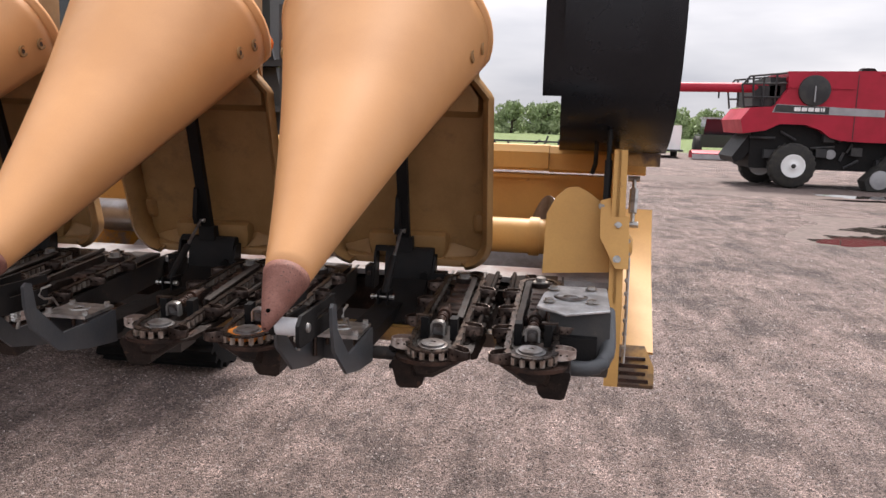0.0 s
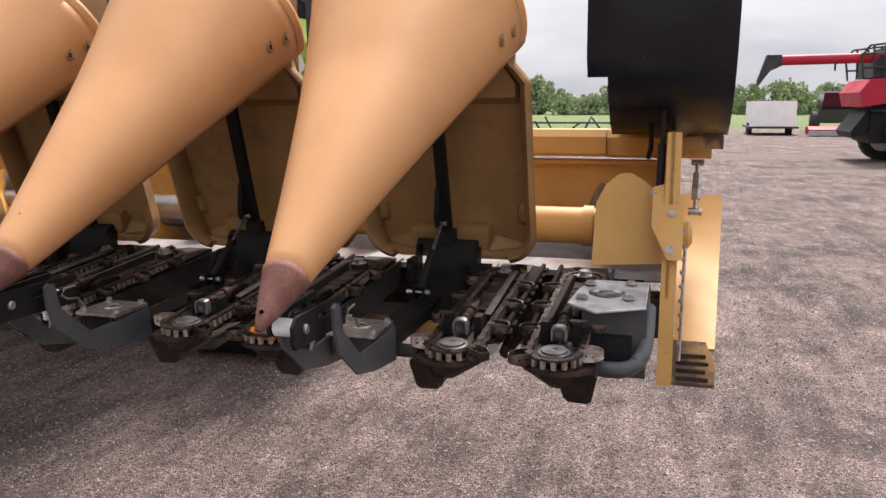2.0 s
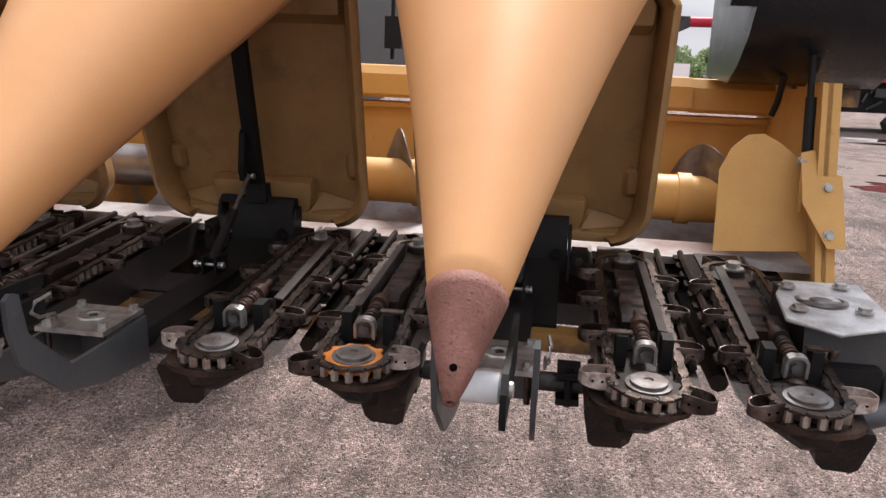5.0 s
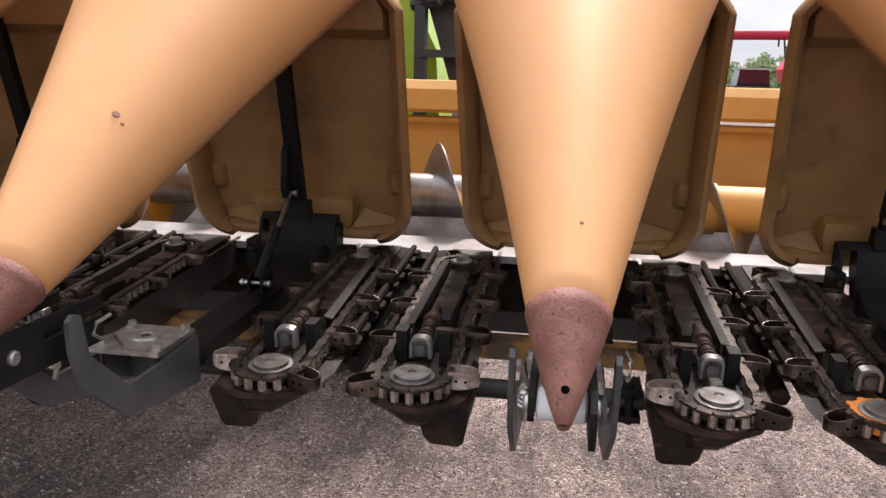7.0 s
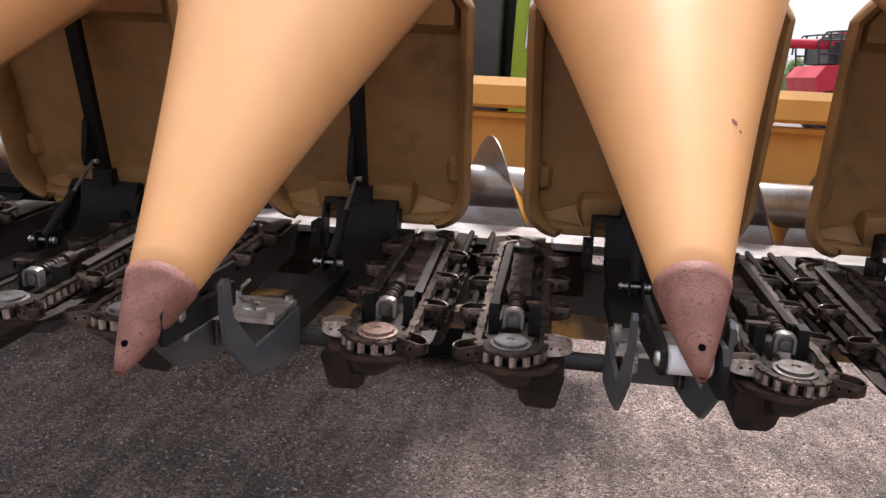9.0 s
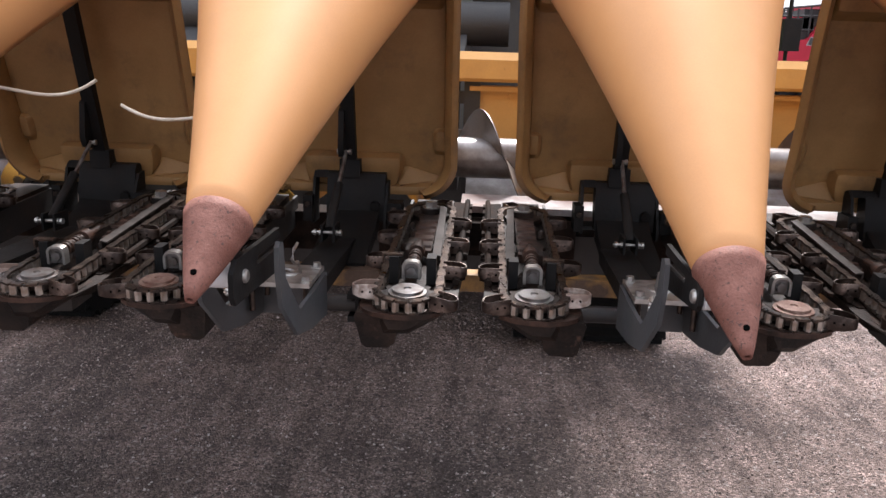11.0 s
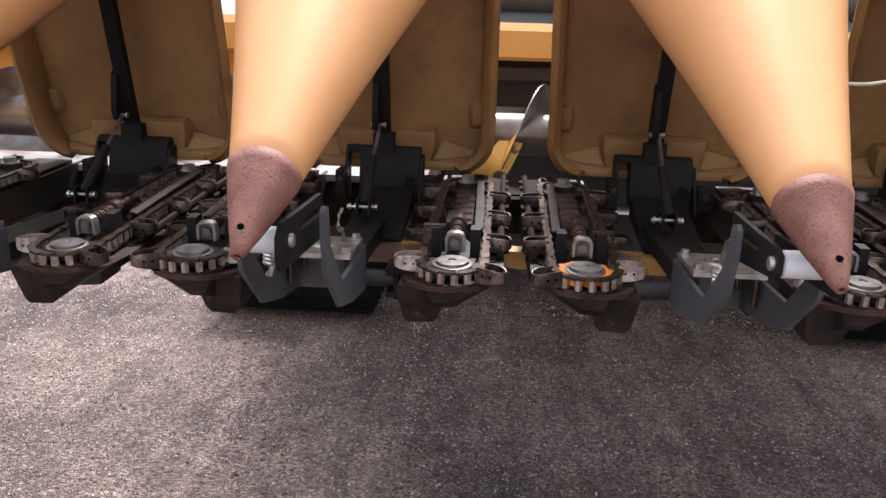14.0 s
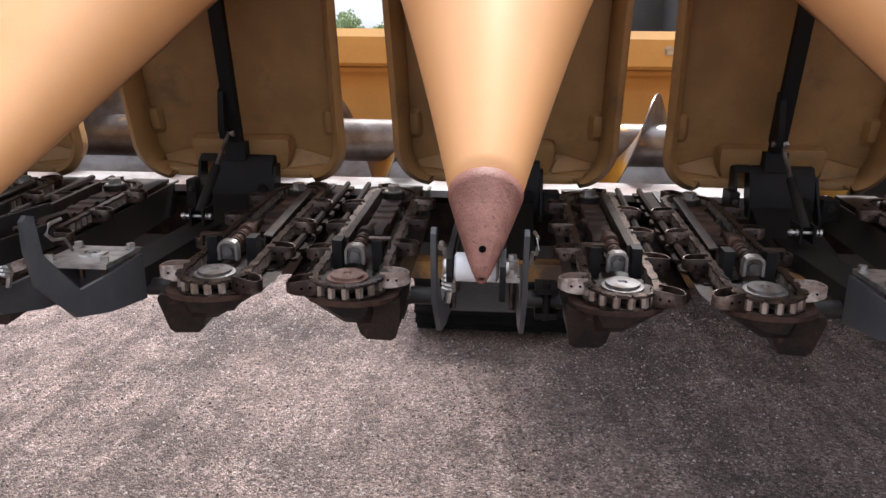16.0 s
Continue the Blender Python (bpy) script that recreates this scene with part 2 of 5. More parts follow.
def ground_material():
    """Trodden gravel near the machines, grass far off, both by place."""
    m = bpy.data.materials.new("gravel_yard")
    m.use_nodes = True
    n, l = m.node_tree.nodes, m.node_tree.links
    b = n["Principled BSDF"]
    b.inputs["Specular IOR Level"].default_value = 0.25
    geo = n.new("ShaderNodeNewGeometry")
    pos = geo.outputs["Position"]

    def tex(kind, scale, detail=4.0, rough=0.6, stretch=None):
        t = n.new(kind)
        t.inputs["Scale"].default_value = scale
        if kind == "ShaderNodeTexNoise":
            t.inputs["Detail"].default_value = detail
            t.inputs["Roughness"].default_value = rough
        src = pos
        if stretch:
            mp = n.new("ShaderNodeMapping")
            mp.inputs["Scale"].default_value = stretch[:3]
            mp.inputs["Rotation"].default_value = (0, 0, stretch[3])
            l.new(pos, mp.inputs["Vector"])
            src = mp.outputs["Vector"]
        l.new(src, t.inputs["Vector"])
        return t

    def rng(src, lo, hi, to0=0.0, to1=1.0):
        r = n.new("ShaderNodeMapRange")
        r.inputs["From Min"].default_value, r.inputs["From Max"].default_value = lo, hi
        r.inputs["To Min"].default_value, r.inputs["To Max"].default_value = to0, to1
        l.new(src, r.inputs["Value"])
        return r.outputs["Result"]

    def mix(fac, a, c, blend="MIX"):
        x = n.new("ShaderNodeMix")
        x.data_type, x.blend_type = "RGBA", blend
        for sock, v in (("Factor", fac), ("A", a), ("B", c)):
            if isinstance(v, tuple):
                x.inputs[sock].default_value = (*v, 1)
            elif isinstance(v, float):
                x.inputs[sock].default_value = v
            else:
                l.new(v, x.inputs[sock])
        return x.outputs["Result"]

    def rgb(v):
        k = n.new("ShaderNodeCombineColor")
        for ch in ("Red", "Green", "Blue"):
            l.new(v, k.inputs[ch])
        return k.outputs["Color"]

    broad = tex("ShaderNodeTexNoise", 0.35, 5.0)
    mid = tex("ShaderNodeTexNoise", 3.4, 7.0, 0.68, (1.1, 0.8, 1.0, 0.45))
    clump = tex("ShaderNodeTexNoise", 14.0, 5.0, 0.7)
    fine = tex("ShaderNodeTexNoise", 85.0, 3.0, 0.7)
    cells = tex("ShaderNodeTexVoronoi", 135.0)
    chips = tex("ShaderNodeTexVoronoi", 72.0)
    # pinkish sandy ground, darker damp soil in mottled patches, gravel thicker in places
    patch = tex("ShaderNodeTexNoise", 1.1, 8.0, 0.72, (1.0, 0.75, 1.0, -0.3))
    grit = tex("ShaderNodeTexNoise", 52.0, 4.0, 0.8)
    col = mix(rng(mid.outputs["Fac"], 0.36, 0.64), (0.145, 0.109, 0.097), (0.33, 0.245, 0.218))
    col = mix(rng(patch.outputs["Fac"], 0.49, 0.6, 0.0, 0.8), col, (0.088, 0.071, 0.066))
    col = mix(rng(patch.outputs["Fac"], 0.46, 0.36, 0.0, 0.7), col, (0.355, 0.265, 0.237))
    col = mix(rng(broad.outputs["Fac"], 0.45, 0.68, 0.0, 0.5), col, (0.21, 0.163, 0.148))
    col = mix(rng(clump.outputs["Fac"], 0.53, 0.66, 0.0, 0.75), col, (0.1, 0.079, 0.071))
    tone = n.new("ShaderNodeSeparateColor")
    l.new(cells.outputs["Color"], tone.inputs["Color"])
    sharp = n.new("ShaderNodeMath")
    sharp.operation = "POWER"
    l.new(tone.outputs["Red"], sharp.inputs[0])
    sharp.inputs[1].default_value = 2.2
    speck = mix(rng(mid.outputs["Fac"], 0.4, 0.6, 0.25, 0.9), (1.0, 1.0, 1.0), rgb(rng(sharp.outputs["Value"], 0.0, 1.0, 0.5, 2.15)))
    col = mix(1.0, col, speck, "MULTIPLY")
    col = mix(1.0, col, rgb(rng(grit.outputs["Fac"], 0.3, 0.7, 0.25, 1.75)), "MULTIPLY")
    rut = tex("ShaderNodeTexNoise", 1.0, 5.0, 0.7, (9.0, 0.7, 1.0, 0.22))
    col = mix(1.0, col, rgb(rng(rut.outputs["Fac"], 0.35, 0.65, 0.68, 1.19)), "MULTIPLY")
    col = mix(rng(fine.outputs["Fac"], 0.42, 0.28), col, (0.07, 0.055, 0.05))
    stone = n.new("ShaderNodeSeparateColor")
    l.new(chips.outputs["Color"], stone.inputs["Color"])
    col = mix(rng(stone.outputs["Red"], 0.965, 0.98), col, (0.34, 0.29, 0.27))
    col = mix(rng(stone.outputs["Green"], 0.965, 0.98), col, (0.08, 0.065, 0.06))
    far = n.new("ShaderNodeSeparateXYZ")
    l.new(pos, far.inputs["Vector"])
    edge = n.new("ShaderNodeMath")
    edge.operation = "MULTIPLY_ADD"
    l.new(broad.outputs["Fac"], edge.inputs[0])
    edge.inputs[1].default_value = 14.0
    l.new(far.outputs["Y"], edge.inputs[2])
    grass_col = mix(rng(tex("ShaderNodeTexNoise", 0.9).outputs["Fac"], 0.3, 0.7), (0.11, 0.16, 0.05), (0.16, 0.21, 0.075))
    col = mix(rng(edge.outputs["Value"], 58.0, 61.0), col, grass_col)
    l.new(col, b.inputs["Base Color"])
    l.new(rng(mid.outputs["Fac"], 0.3, 0.7, 0.95, 0.75), b.inputs["Roughness"])
    bump = n.new("ShaderNodeBump")
    bump.inputs["Strength"].default_value = 0.9
    bump.inputs["Distance"].default_value = 0.018
    hsum = n.new("ShaderNodeMath")
    hsum.operation = "MULTIPLY_ADD"
    l.new(clump.outputs["Fac"], hsum.inputs[0])
    hsum.inputs[1].default_value = 1.4
    l.new(fine.outputs["Fac"], hsum.inputs[2])
    grain = n.new("ShaderNodeMath")
    grain.operation = "MULTIPLY_ADD"
    l.new(cells.outputs["Distance"], grain.inputs[0])
    grain.inputs[1].default_value = -0.9
    l.new(hsum.outputs["Value"], grain.inputs[2])
    l.new(grain.outputs["Value"], bump.inputs["Height"])
    l.new(bump.outputs["Normal"], b.inputs["Normal"])
    return m


M_ground = ground_material()


# ---- mesh helpers ----
def link_mesh(name, bm, mat, smooth=True):
    me = bpy.data.meshes.new(name)
    bmesh.ops.recalc_face_normals(bm, faces=bm.faces)
    bm.to_mesh(me)
    bm.free()
    if mat:
        me.materials.append(mat)
    if smooth:
        for p in me.polygons:
            p.use_smooth = True
        me.set_sharp_from_angle(angle=radians(35))
    return new(name, me)


def part(name, bm, mat, parent, label="", bevel=0.0, segs=1):
    if bevel:
        sharp = [e for e in bm.edges if len(e.link_faces) == 2 and e.calc_face_angle() > 0.6]
        bmesh.ops.bevel(bm, geom=sharp, offset=bevel, segments=segs, affect="EDGES", clamp_overlap=True)
    ob = link_mesh(name, bm, mat)
    ob.parent = parent
    if label:
        tagged(ob, label)
    return ob


def thing(name, label, category, group="", m=None, kind=""):
    ob = new(name)
    ob.empty_display_size = 0.1
    if m is not None:
        ob.matrix_basis = m
    return tagged(ob, label, category, group, kind)


def BM():
    return bmesh.new()


def box(bm, x0, x1, y0, y1, z0, z1):
    v = [bm.verts.new((x, y, z)) for x in (x0, x1) for y in (y0, y1) for z in (z0, z1)]
    for f in ((0, 1, 3, 2), (4, 6, 7, 5), (0, 4, 5, 1), (2, 3, 7, 6), (0, 2, 6, 4), (1, 5, 7, 3)):
        bm.faces.new([v[i] for i in f])
    return bm


def prism(bm, pts, lo, hi, plane="yz"):
    """A polygon in the named plane, extruded from lo to hi along the third axis."""
    def at(a, b, c):
        return (c, a, b) if plane == "yz" else (a, c, b) if plane == "xz" else (a, b, c)
    low = [bm.verts.new(at(a, b, lo)) for a, b in pts]
    top = [bm.verts.new(at(a, b, hi)) for a, b in pts]
    bm.faces.new(low[::-1])
    bm.faces.new(top)
    for i in range(len(pts)):
        j = (i + 1) % len(pts)
        bm.faces.new((low[i], low[j], top[j], top[i]))
    return bm


def rod(bm, p, q, r, r2=None, n=12):
    p, q = Vector(p), Vector(q)
    d = (q - p).normalized()
    a = d.orthogonal().normalized()
    b = d.cross(a)
    r2 = r if r2 is None else r2
    rings = []
    for c, rr in ((p, r), (q, r2)):
        rings.append([bm.verts.new(c + (a * math.cos(2 * math.pi * i / n) + b * math.sin(2 * math.pi * i / n)) * rr) for i in range(n)])
    bm.faces.new(rings[0][::-1])
    bm.faces.new(rings[1])
    for i in range(n):
        j = (i + 1) % n
        bm.faces.new((rings[0][i], rings[0][j], rings[1][j], rings[1][i]))
    return bm


def lathe(bm, axis_from, axis_dir, profile, n=24):
    """Rings of (distance along, radius) round an axis, capped at both ends."""
    o, d = Vector(axis_from), Vector(axis_dir).normalized()
    a = d.orthogonal().normalized()
    b = d.cross(a)
    rings = [[bm.verts.new(o + d * s + (a * math.cos(2 * math.pi * i / n) + b * math.sin(2 * math.pi * i / n)) * max(r, 1e-4)) for i in range(n)] for s, r in profile]
    for u, v in zip(rings, rings[1:]):
        for i in range(n):
            j = (i + 1) % n
            bm.faces.new((u[i], u[j], v[j], v[i]))
    bm.faces.new(rings[0][::-1])
    bm.faces.new(rings[-1])
    return bm


def pipe(bm, pts, r, n=8):
    pts = [Vector(p) for p in pts]
    rings = []
    ref = Vector((0.31, 0.52, 0.79))
    for i, p in enumerate(pts):
        d = (pts[min(i + 1, len(pts) - 1)] - pts[max(i - 1, 0)]).normalized()
        a = (ref - d * ref.dot(d)).normalized()
        b = d.cross(a)
        rings.append([bm.verts.new(p + (a * math.cos(2 * math.pi * k / n) + b * math.sin(2 * math.pi * k / n)) * r) for k in range(n)])
    for u, v in zip(rings, rings[1:]):
        for k in range(n):
            j = (k + 1) % n
            bm.faces.new((u[k], u[j], v[j], v[k]))
    bm.faces.new(rings[0][::-1])
    bm.faces.new(rings[-1])
    return bm


def bolt_into(bm, p, d, r=0.011, h=0.008):
    """A hexagon head on a washer."""
    p, d = Vector(p), Vector(d).normalized()
    rod(bm, p, p + d * 0.002, r * 1.45, n=14)
    rod(bm, p + d * 0.002, p + d * (0.002 + h), r, n=6)
    return bm


# ---- the ground ----
PITCH = 0.762
bm = BM()
R = 700
for xs in ((-R, -30, -9, 5, 30, R),):
    ys = (-R, -12, 0, 8, 40, R)
    grid = [[bm.verts.new((x, y, 0)) for y in ys] for x in xs]
    for i in range(len(xs) - 1):
        for j in range(len(ys) - 1):
            bm.faces.new((grid[i][j], grid[i + 1][j], grid[i + 1][j + 1], grid[i][j + 1]))
ground = link_mesh("ground", bm, M_ground)
tagged(ground, "pinkish grey trodden gravel yard with grass far behind", "ground", kind="structure")
# ---- the corn header: row units ----
def chain_path(cx, front, rear, r):
    """Points and headings round a long loop with half circles at both ends."""
    straight = rear - front
    total = 2 * straight + 2 * math.pi * r

    def at(s):
        s %= total
        if s < straight:
            return cx + r, front + s, 0.0, 1.0
        s -= straight
        if s < math.pi * r:
            a = s / r
            return cx + r * math.cos(a), rear + r * math.sin(a), -math.sin(a), math.cos(a)
        s -= math.pi * r
        if s < straight:
            return cx - r, rear - s, 0.0, -1.0
        s -= straight
        a = math.pi + s / r
        return cx + r * math.cos(a), front + r * math.sin(a), -math.sin(a), math.cos(a)
    return at, total


def obox(bm, x, y, z, dx, dy, lx, ly, lz):
    """A box whose length lx lies along the heading (dx, dy)."""
    h, s = Vector((dx, dy, 0)), Vector((-dy, dx, 0))
    c = Vector((x, y, z))
    v = [bm.verts.new(c + h * a * lx / 2 + s * b * ly / 2 + Vector((0, 0, k * lz / 2))) for a in (-1, 1) for b in (-1, 1) for k in (-1, 1)]
    for f in ((0, 1, 3, 2), (4, 6, 7, 5), (0, 4, 5, 1), (2, 3, 7, 6), (0, 2, 6, 4), (1, 5, 7, 3)):
        bm.faces.new([v[i] for i in f])


def make_lug(steel):
    """A folded steel finger that reaches outward (+x) from the chain: a round-ended scoop, open above, with two rivets in each wall."""
    bm = BM()
    path = [(0.0, -0.019), (0.018, -0.019), (0.034, -0.0185)] + [(0.036 + 0.0175 * math.cos(radians(a)), 0.0175 * math.sin(radians(a))) for a in range(-75, 76, 25)]
    path += [(0.034, 0.0185), (0.018, 0.019), (0.0, 0.019)]
    rings = []
    for x, y in path:
        d = max(math.hypot(x - 0.03, y), 1e-4) if x > 0.03 else abs(y)
        ix, iy = (0.03 + (x - 0.03) * (1 - 0.0032 / d), y * (1 - 0.0032 / d)) if x > 0.03 else (x, y * (1 - 0.0032 / d))
        fall = min(max((x - 0.02) / 0.035, 0.0), 1.0)
        lo, hi = -0.02 + 0.007 * fall, 0.011 - 0.005 * fall * fall
        rings.append([bm.verts.new(p) for p in ((x, y, lo), (x, y, hi - 0.001), (x * 0.99, y * 0.97, hi), (ix, iy, hi), (ix, iy, lo + 0.004), (ix * 0.8, 0.0, lo + 0.003), (x * 0.8, 0.0, lo - 0.001))])
    for u, v in zip(rings, rings[1:]):
        for k in range(6):
            bm.faces.new((u[k], u[k + 1], v[k + 1], v[k]))
    bmesh.ops.recalc_face_normals(bm, faces=bm.faces)
    solid = len(bm.faces)
    for y, d in ((-0.019, -1), (0.019, 1)):
        for x in (0.014, 0.03):
            rod(bm, (x, y - d * 0.001, -0.004), (x, y + d * 0.0012, -0.004), 0.0024, n=7)
    bm.faces.ensure_lookup_table()
    for f in bm.faces[solid:]:
        f.material_index = 1
    me = bpy.data.meshes.new("lug")
    bm.to_mesh(me)
    bm.free()
    for p in me.polygons:
        p.use_smooth = True
    me.set_sharp_from_angle(angle=radians(40))
    me.materials.append(steel)
    me.materials.append(M_void)
    return me


LUG, FRONT_LUG = make_lug(M_lug), make_lug(M_luglit)
SPR, CH_R, REAR = 0.127, 0.062, 0.64


def row_unit(k, m):
    unit = thing("row_unit", "greasy dark steel corn row unit with two gathering chains", "row unit", "row units across the header", m)
    for s in (-1, 1):
        cx = SPR * s
        bm = BM()
        prism(bm, [(-0.035, -0.03), (0.02, -0.055), (0.1, -0.075), (0.86, -0.11), (0.86, -0.024), (0.0, -0.024)], cx - 0.055, cx + 0.055)
        part("arm_body", bm, M_grease, unit, bevel=0.004)
        bm = BM()
        # wedge-shaped nose: shallow towards the stalk slot
        rings = []
        for v, k, w in ((-0.04, 0.62, 0.6), (-0.02, 0.85, 0.9), (0.05, 1.0, 1.0), (0.2, 1.0, 1.0)):
            rings.append([bm.verts.new((cx + s * dx * k, v, -0.03 + z * w)) for dx, z in ((-0.1, 0.0), (0.07, 0.0), (0.07, -0.03), (0.055, -0.06), (-0.005, -0.058), (-0.075, -0.016))])
        for u, w2 in zip(rings, rings[1:]):
            for i in range(6):
                bm.faces.new((u[i], u[(i + 1) % 6], w2[(i + 1) % 6], w2[i]))
        bm.faces.new(rings[0][::-1])
        bm.faces.new(rings[-1])
        part("nose", bm, M_grease, unit, bevel=0.006)
        # blunt wear block under the outer half, and the bent lip round the sprocket
        bm = BM()
        prism(bm, [(cx + s * 0.1, -0.036), (cx + s * 0.104, -0.046), (cx + s * 0.092, -0.112), (cx + s * 0.082, -0.119), (cx + s * 0.036, -0.117), (cx + s * 0.024, -0.106), (cx + s * 0.008, -0.036)], -0.032, 0.13, "xz")
        for v in bm.verts:
            if v.co.y < 0 and v.co.z < -0.1:
                v.co.y += 0.016
        part("wear_block", bm, M_grease, unit, bevel=0.006)
        bm = BM()
        rim = [(cx + s * 0.1, 0.06)] + [(cx + s * (0.088 * math.cos(a) + 0.008), 0.078 * math.sin(a) + 0.004) for a in (-0.15, -0.5, -0.9, -1.3, -1.7, -2.1, -2.5, -2.9)] + [(cx - s * 0.085, 0.06)]
        prism(bm, rim, -0.037, -0.03, "xy")
        for v in bm.verts:
            d = math.hypot(v.co.x - cx, v.co.y)
            v.co.z += 0.009 * max(0.0, -v.co.y / max(d, 0.01)) * (1 if v.co.z > -0.034 else 0.6)
        part("nose_lip", bm, M_rust, unit, "rust-brown steel lip round the sprocket", bevel=0.002)
        part("nose_bolt", bolt_into(BM(), (cx + s * 0.004, -0.02, -0.062), (0, -0.94, -0.3), 0.009, 0.008), M_chain, unit)
        bm = BM()
        prism(bm, [(s * 0.148, -0.05), (s * 0.215, -0.085), (s * 0.212, -0.15), (s * 0.156, -0.145)], 0.165, 0.26, "xz")
        rod(bm, (s * 0.212, 0.19, -0.115), (s * 0.224, 0.19, -0.115), 0.011, n=6)
        part("mounting_block", bm, M_frame, unit, bevel=0.004)
        # front sprocket and its hub
        bm = BM()
        n = 11
        pts = []
        for i in range(n * 4):
            a = 2 * math.pi * i / (n * 4)
            rr = 0.059 if i % 4 in (1, 2) else 0.049
            pts.append((cx + rr * math.cos(a), rr * math.sin(a)))
        prism(bm, pts, -0.014, -0.002, "xy")
        part("sprocket", bm, M_grease, unit)
        bm = BM()
        lathe(bm, (cx, 0, -0.004), (0, 0, 1), [(0, 0.039), (0.006, 0.039), (0.007, 0.032), (0.012, 0.031), (0.013, 0.008), (0.010, 0.006)], 24)
        part("hub_cap", bm, M_disc, unit)
        # rear sprocket with a bright bolt
        bm = BM()
        lathe(bm, (cx, REAR, -0.02), (0, 0, 1), [(0, 0.05), (0.012, 0.05), (0.013, 0.03), (0.03, 0.03), (0.031, 0.02)], 16)
        part("rear_sprocket", bm, M_grease, unit)
        part("rear_bolt", bolt_into(BM(), (cx, REAR, 0.011), (0, 0, 1), 0.017, 0.014), M_zinc, unit)
        # the chain: plates and worn rollers
        at, total = chain_path(cx, 0.0, REAR, CH_R)
        links = int(total / 0.0255)
        step = total / links
        plates, rollers = BM(), BM()
        for i in range(links):
            x, y, dx, dy = at(i * step)
            for z in (-0.021, 0.004):
                obox(plates, x, y, z, dx, dy, step * 0.98, 0.013 if i % 2 else 0.017, 0.005)
            x, y, dx, dy = at((i + 0.5) * step)
            rod(rollers, (x, y, -0.019), (x, y, 0.002), 0.0075, n=6)
        tagged(part("gathering_chain", plates, M_chain, unit), kind="stuff")
        tagged(part("roller_strand", rollers, M_roller, unit), kind="stuff")
        for i in range(9):
            sdist = (0.02 if s > 0 else 1.455) + i * total / 9
            x, y, dx, dy = at(sdist)
            # foremost lugs take the lit copy, the covered ones the dark one
            lug = new("lug", FRONT_LUG if y < 0.05 and s * (x - cx) > -0.03 else LUG)
            lug.parent = unit
            lug.matrix_basis = Matrix.Translation((x, y, 0)) @ Matrix.Rotation(math.atan2(-dx, dy), 4, "Z")
        # tensioner: arched yoke round a nut, threaded rod and spring
        bm = BM()
        outer = [(cx - 0.02, 0.0), (cx - 0.02, 0.028)] + [(cx + 0.02 * math.cos(a), 0.028 + 0.013 * math.sin(a)) for a in (2.5, 2.0, 1.14, 0.64)] + [(cx + 0.02, 0.028), (cx + 0.02, 0.0)]
        inner = [(cx + 0.0145, 0.0), (cx + 0.0145, 0.027)] + [(cx + 0.0145 * math.cos(a), 0.027 + 0.009 * math.sin(a)) for a in (0.64, 1.14, 2.0, 2.5)] + [(cx - 0.0145, 0.027), (cx - 0.0145, 0.0)]
        prism(bm, outer + inner, 0.074, 0.094, "xz")
        part("tensioner_yoke", bm, M_zinc, unit, "bright zinc tensioner yoke")
        bm = BM()
        prism(bm, [(x, z) for x, z in inner], 0.082, 0.094, "xz")
        rod(bm, (cx, 0.074, 0.017), (cx, 0.083, 0.017), 0.0105, n=6)
        part("tensioner_nut", bm, M_disc, unit)
        bm = BM()
        rod(bm, (cx, 0.09, 0.022), (cx, 0.27, 0.022), 0.008, n=10)
        for i in range(7):
            rod(bm, (cx, 0.1 + i * 0.0125, 0.022), (cx, 0.1075 + i * 0.0125, 0.022), 0.015 if i % 3 else 0.013, n=12)
        rod(bm, (cx, 0.19, 0.022), (cx, 0.215, 0.022), 0.018, n=14)
        part("tensioner_rod", bm, M_rust, unit)
        for o in (-0.04, 0.04):
            part("tensioner_block", box(BM(), cx + o - 0.01, cx + o + 0.01, 0.1, 0.135, -0.02, 0.04), M_black, unit, bevel=0.002)
        # bent clip that locks the tensioner
        bm = BM()
        o = cx + s * 0.038
        prism(bm, [(o - s * 0.016, 0.04), (o + s * 0.024, 0.04), (o + s * 0.024, 0.022), (o + s * 0.028, 0.022), (o + s * 0.028, 0.044), (o - s * 0.016, 0.044)], 0.108, 0.124, "xz")
        part("clip", bm, M_chain, unit)
        # raised cover over the inner run of the chain: flat top, tall outer face
        bm = BM()
        a, b = (0.074, 0.092)
        prism(bm, [(s * a, 0.018), (s * b, 0.021), (s * b, -0.02), (s * (b - 0.004), -0.02), (s * (b - 0.004), 0.017), (s * a, 0.014)], 0.2, 0.62, "xz")
        for v in bm.verts:
            if v.co.y < 0.3 and v.co.z > 0.01:
                v.co.z -= 0.004
            v.co.x += s * 0.018 * (v.co.y - 0.2)
        part("chain_cover", bm, M_bar, unit, "worn grey steel cover over the inner chain run")
        bm = BM()
        box(bm, cx - 0.024, cx + 0.026, 0.29, 0.62, -0.024, -0.004)
        for i in range(5):
            y0 = 0.31 + i * 0.055
            prism(bm, [(y0, -0.005), (y0 + 0.006, 0.001), (y0 + 0.02, 0.001), (y0 + 0.026, -0.005)], cx - 0.02, cx + 0.024)
        part("slide_rail", bm, M_rust, unit, bevel=0.002)
        bm = BM()
        prism(bm, [(0.24, -0.02), (0.24, 0.012), (0.26, 0.02), (0.34, 0.012), (0.36, -0.02)], cx + s * 0.006, cx + s * 0.03)
        part("side_guide", bm, M_grease, unit, bevel=0.003)
        # clods of greasy dirt beside the chain
        rnd = random.Random(17 + s)
        bm = BM()
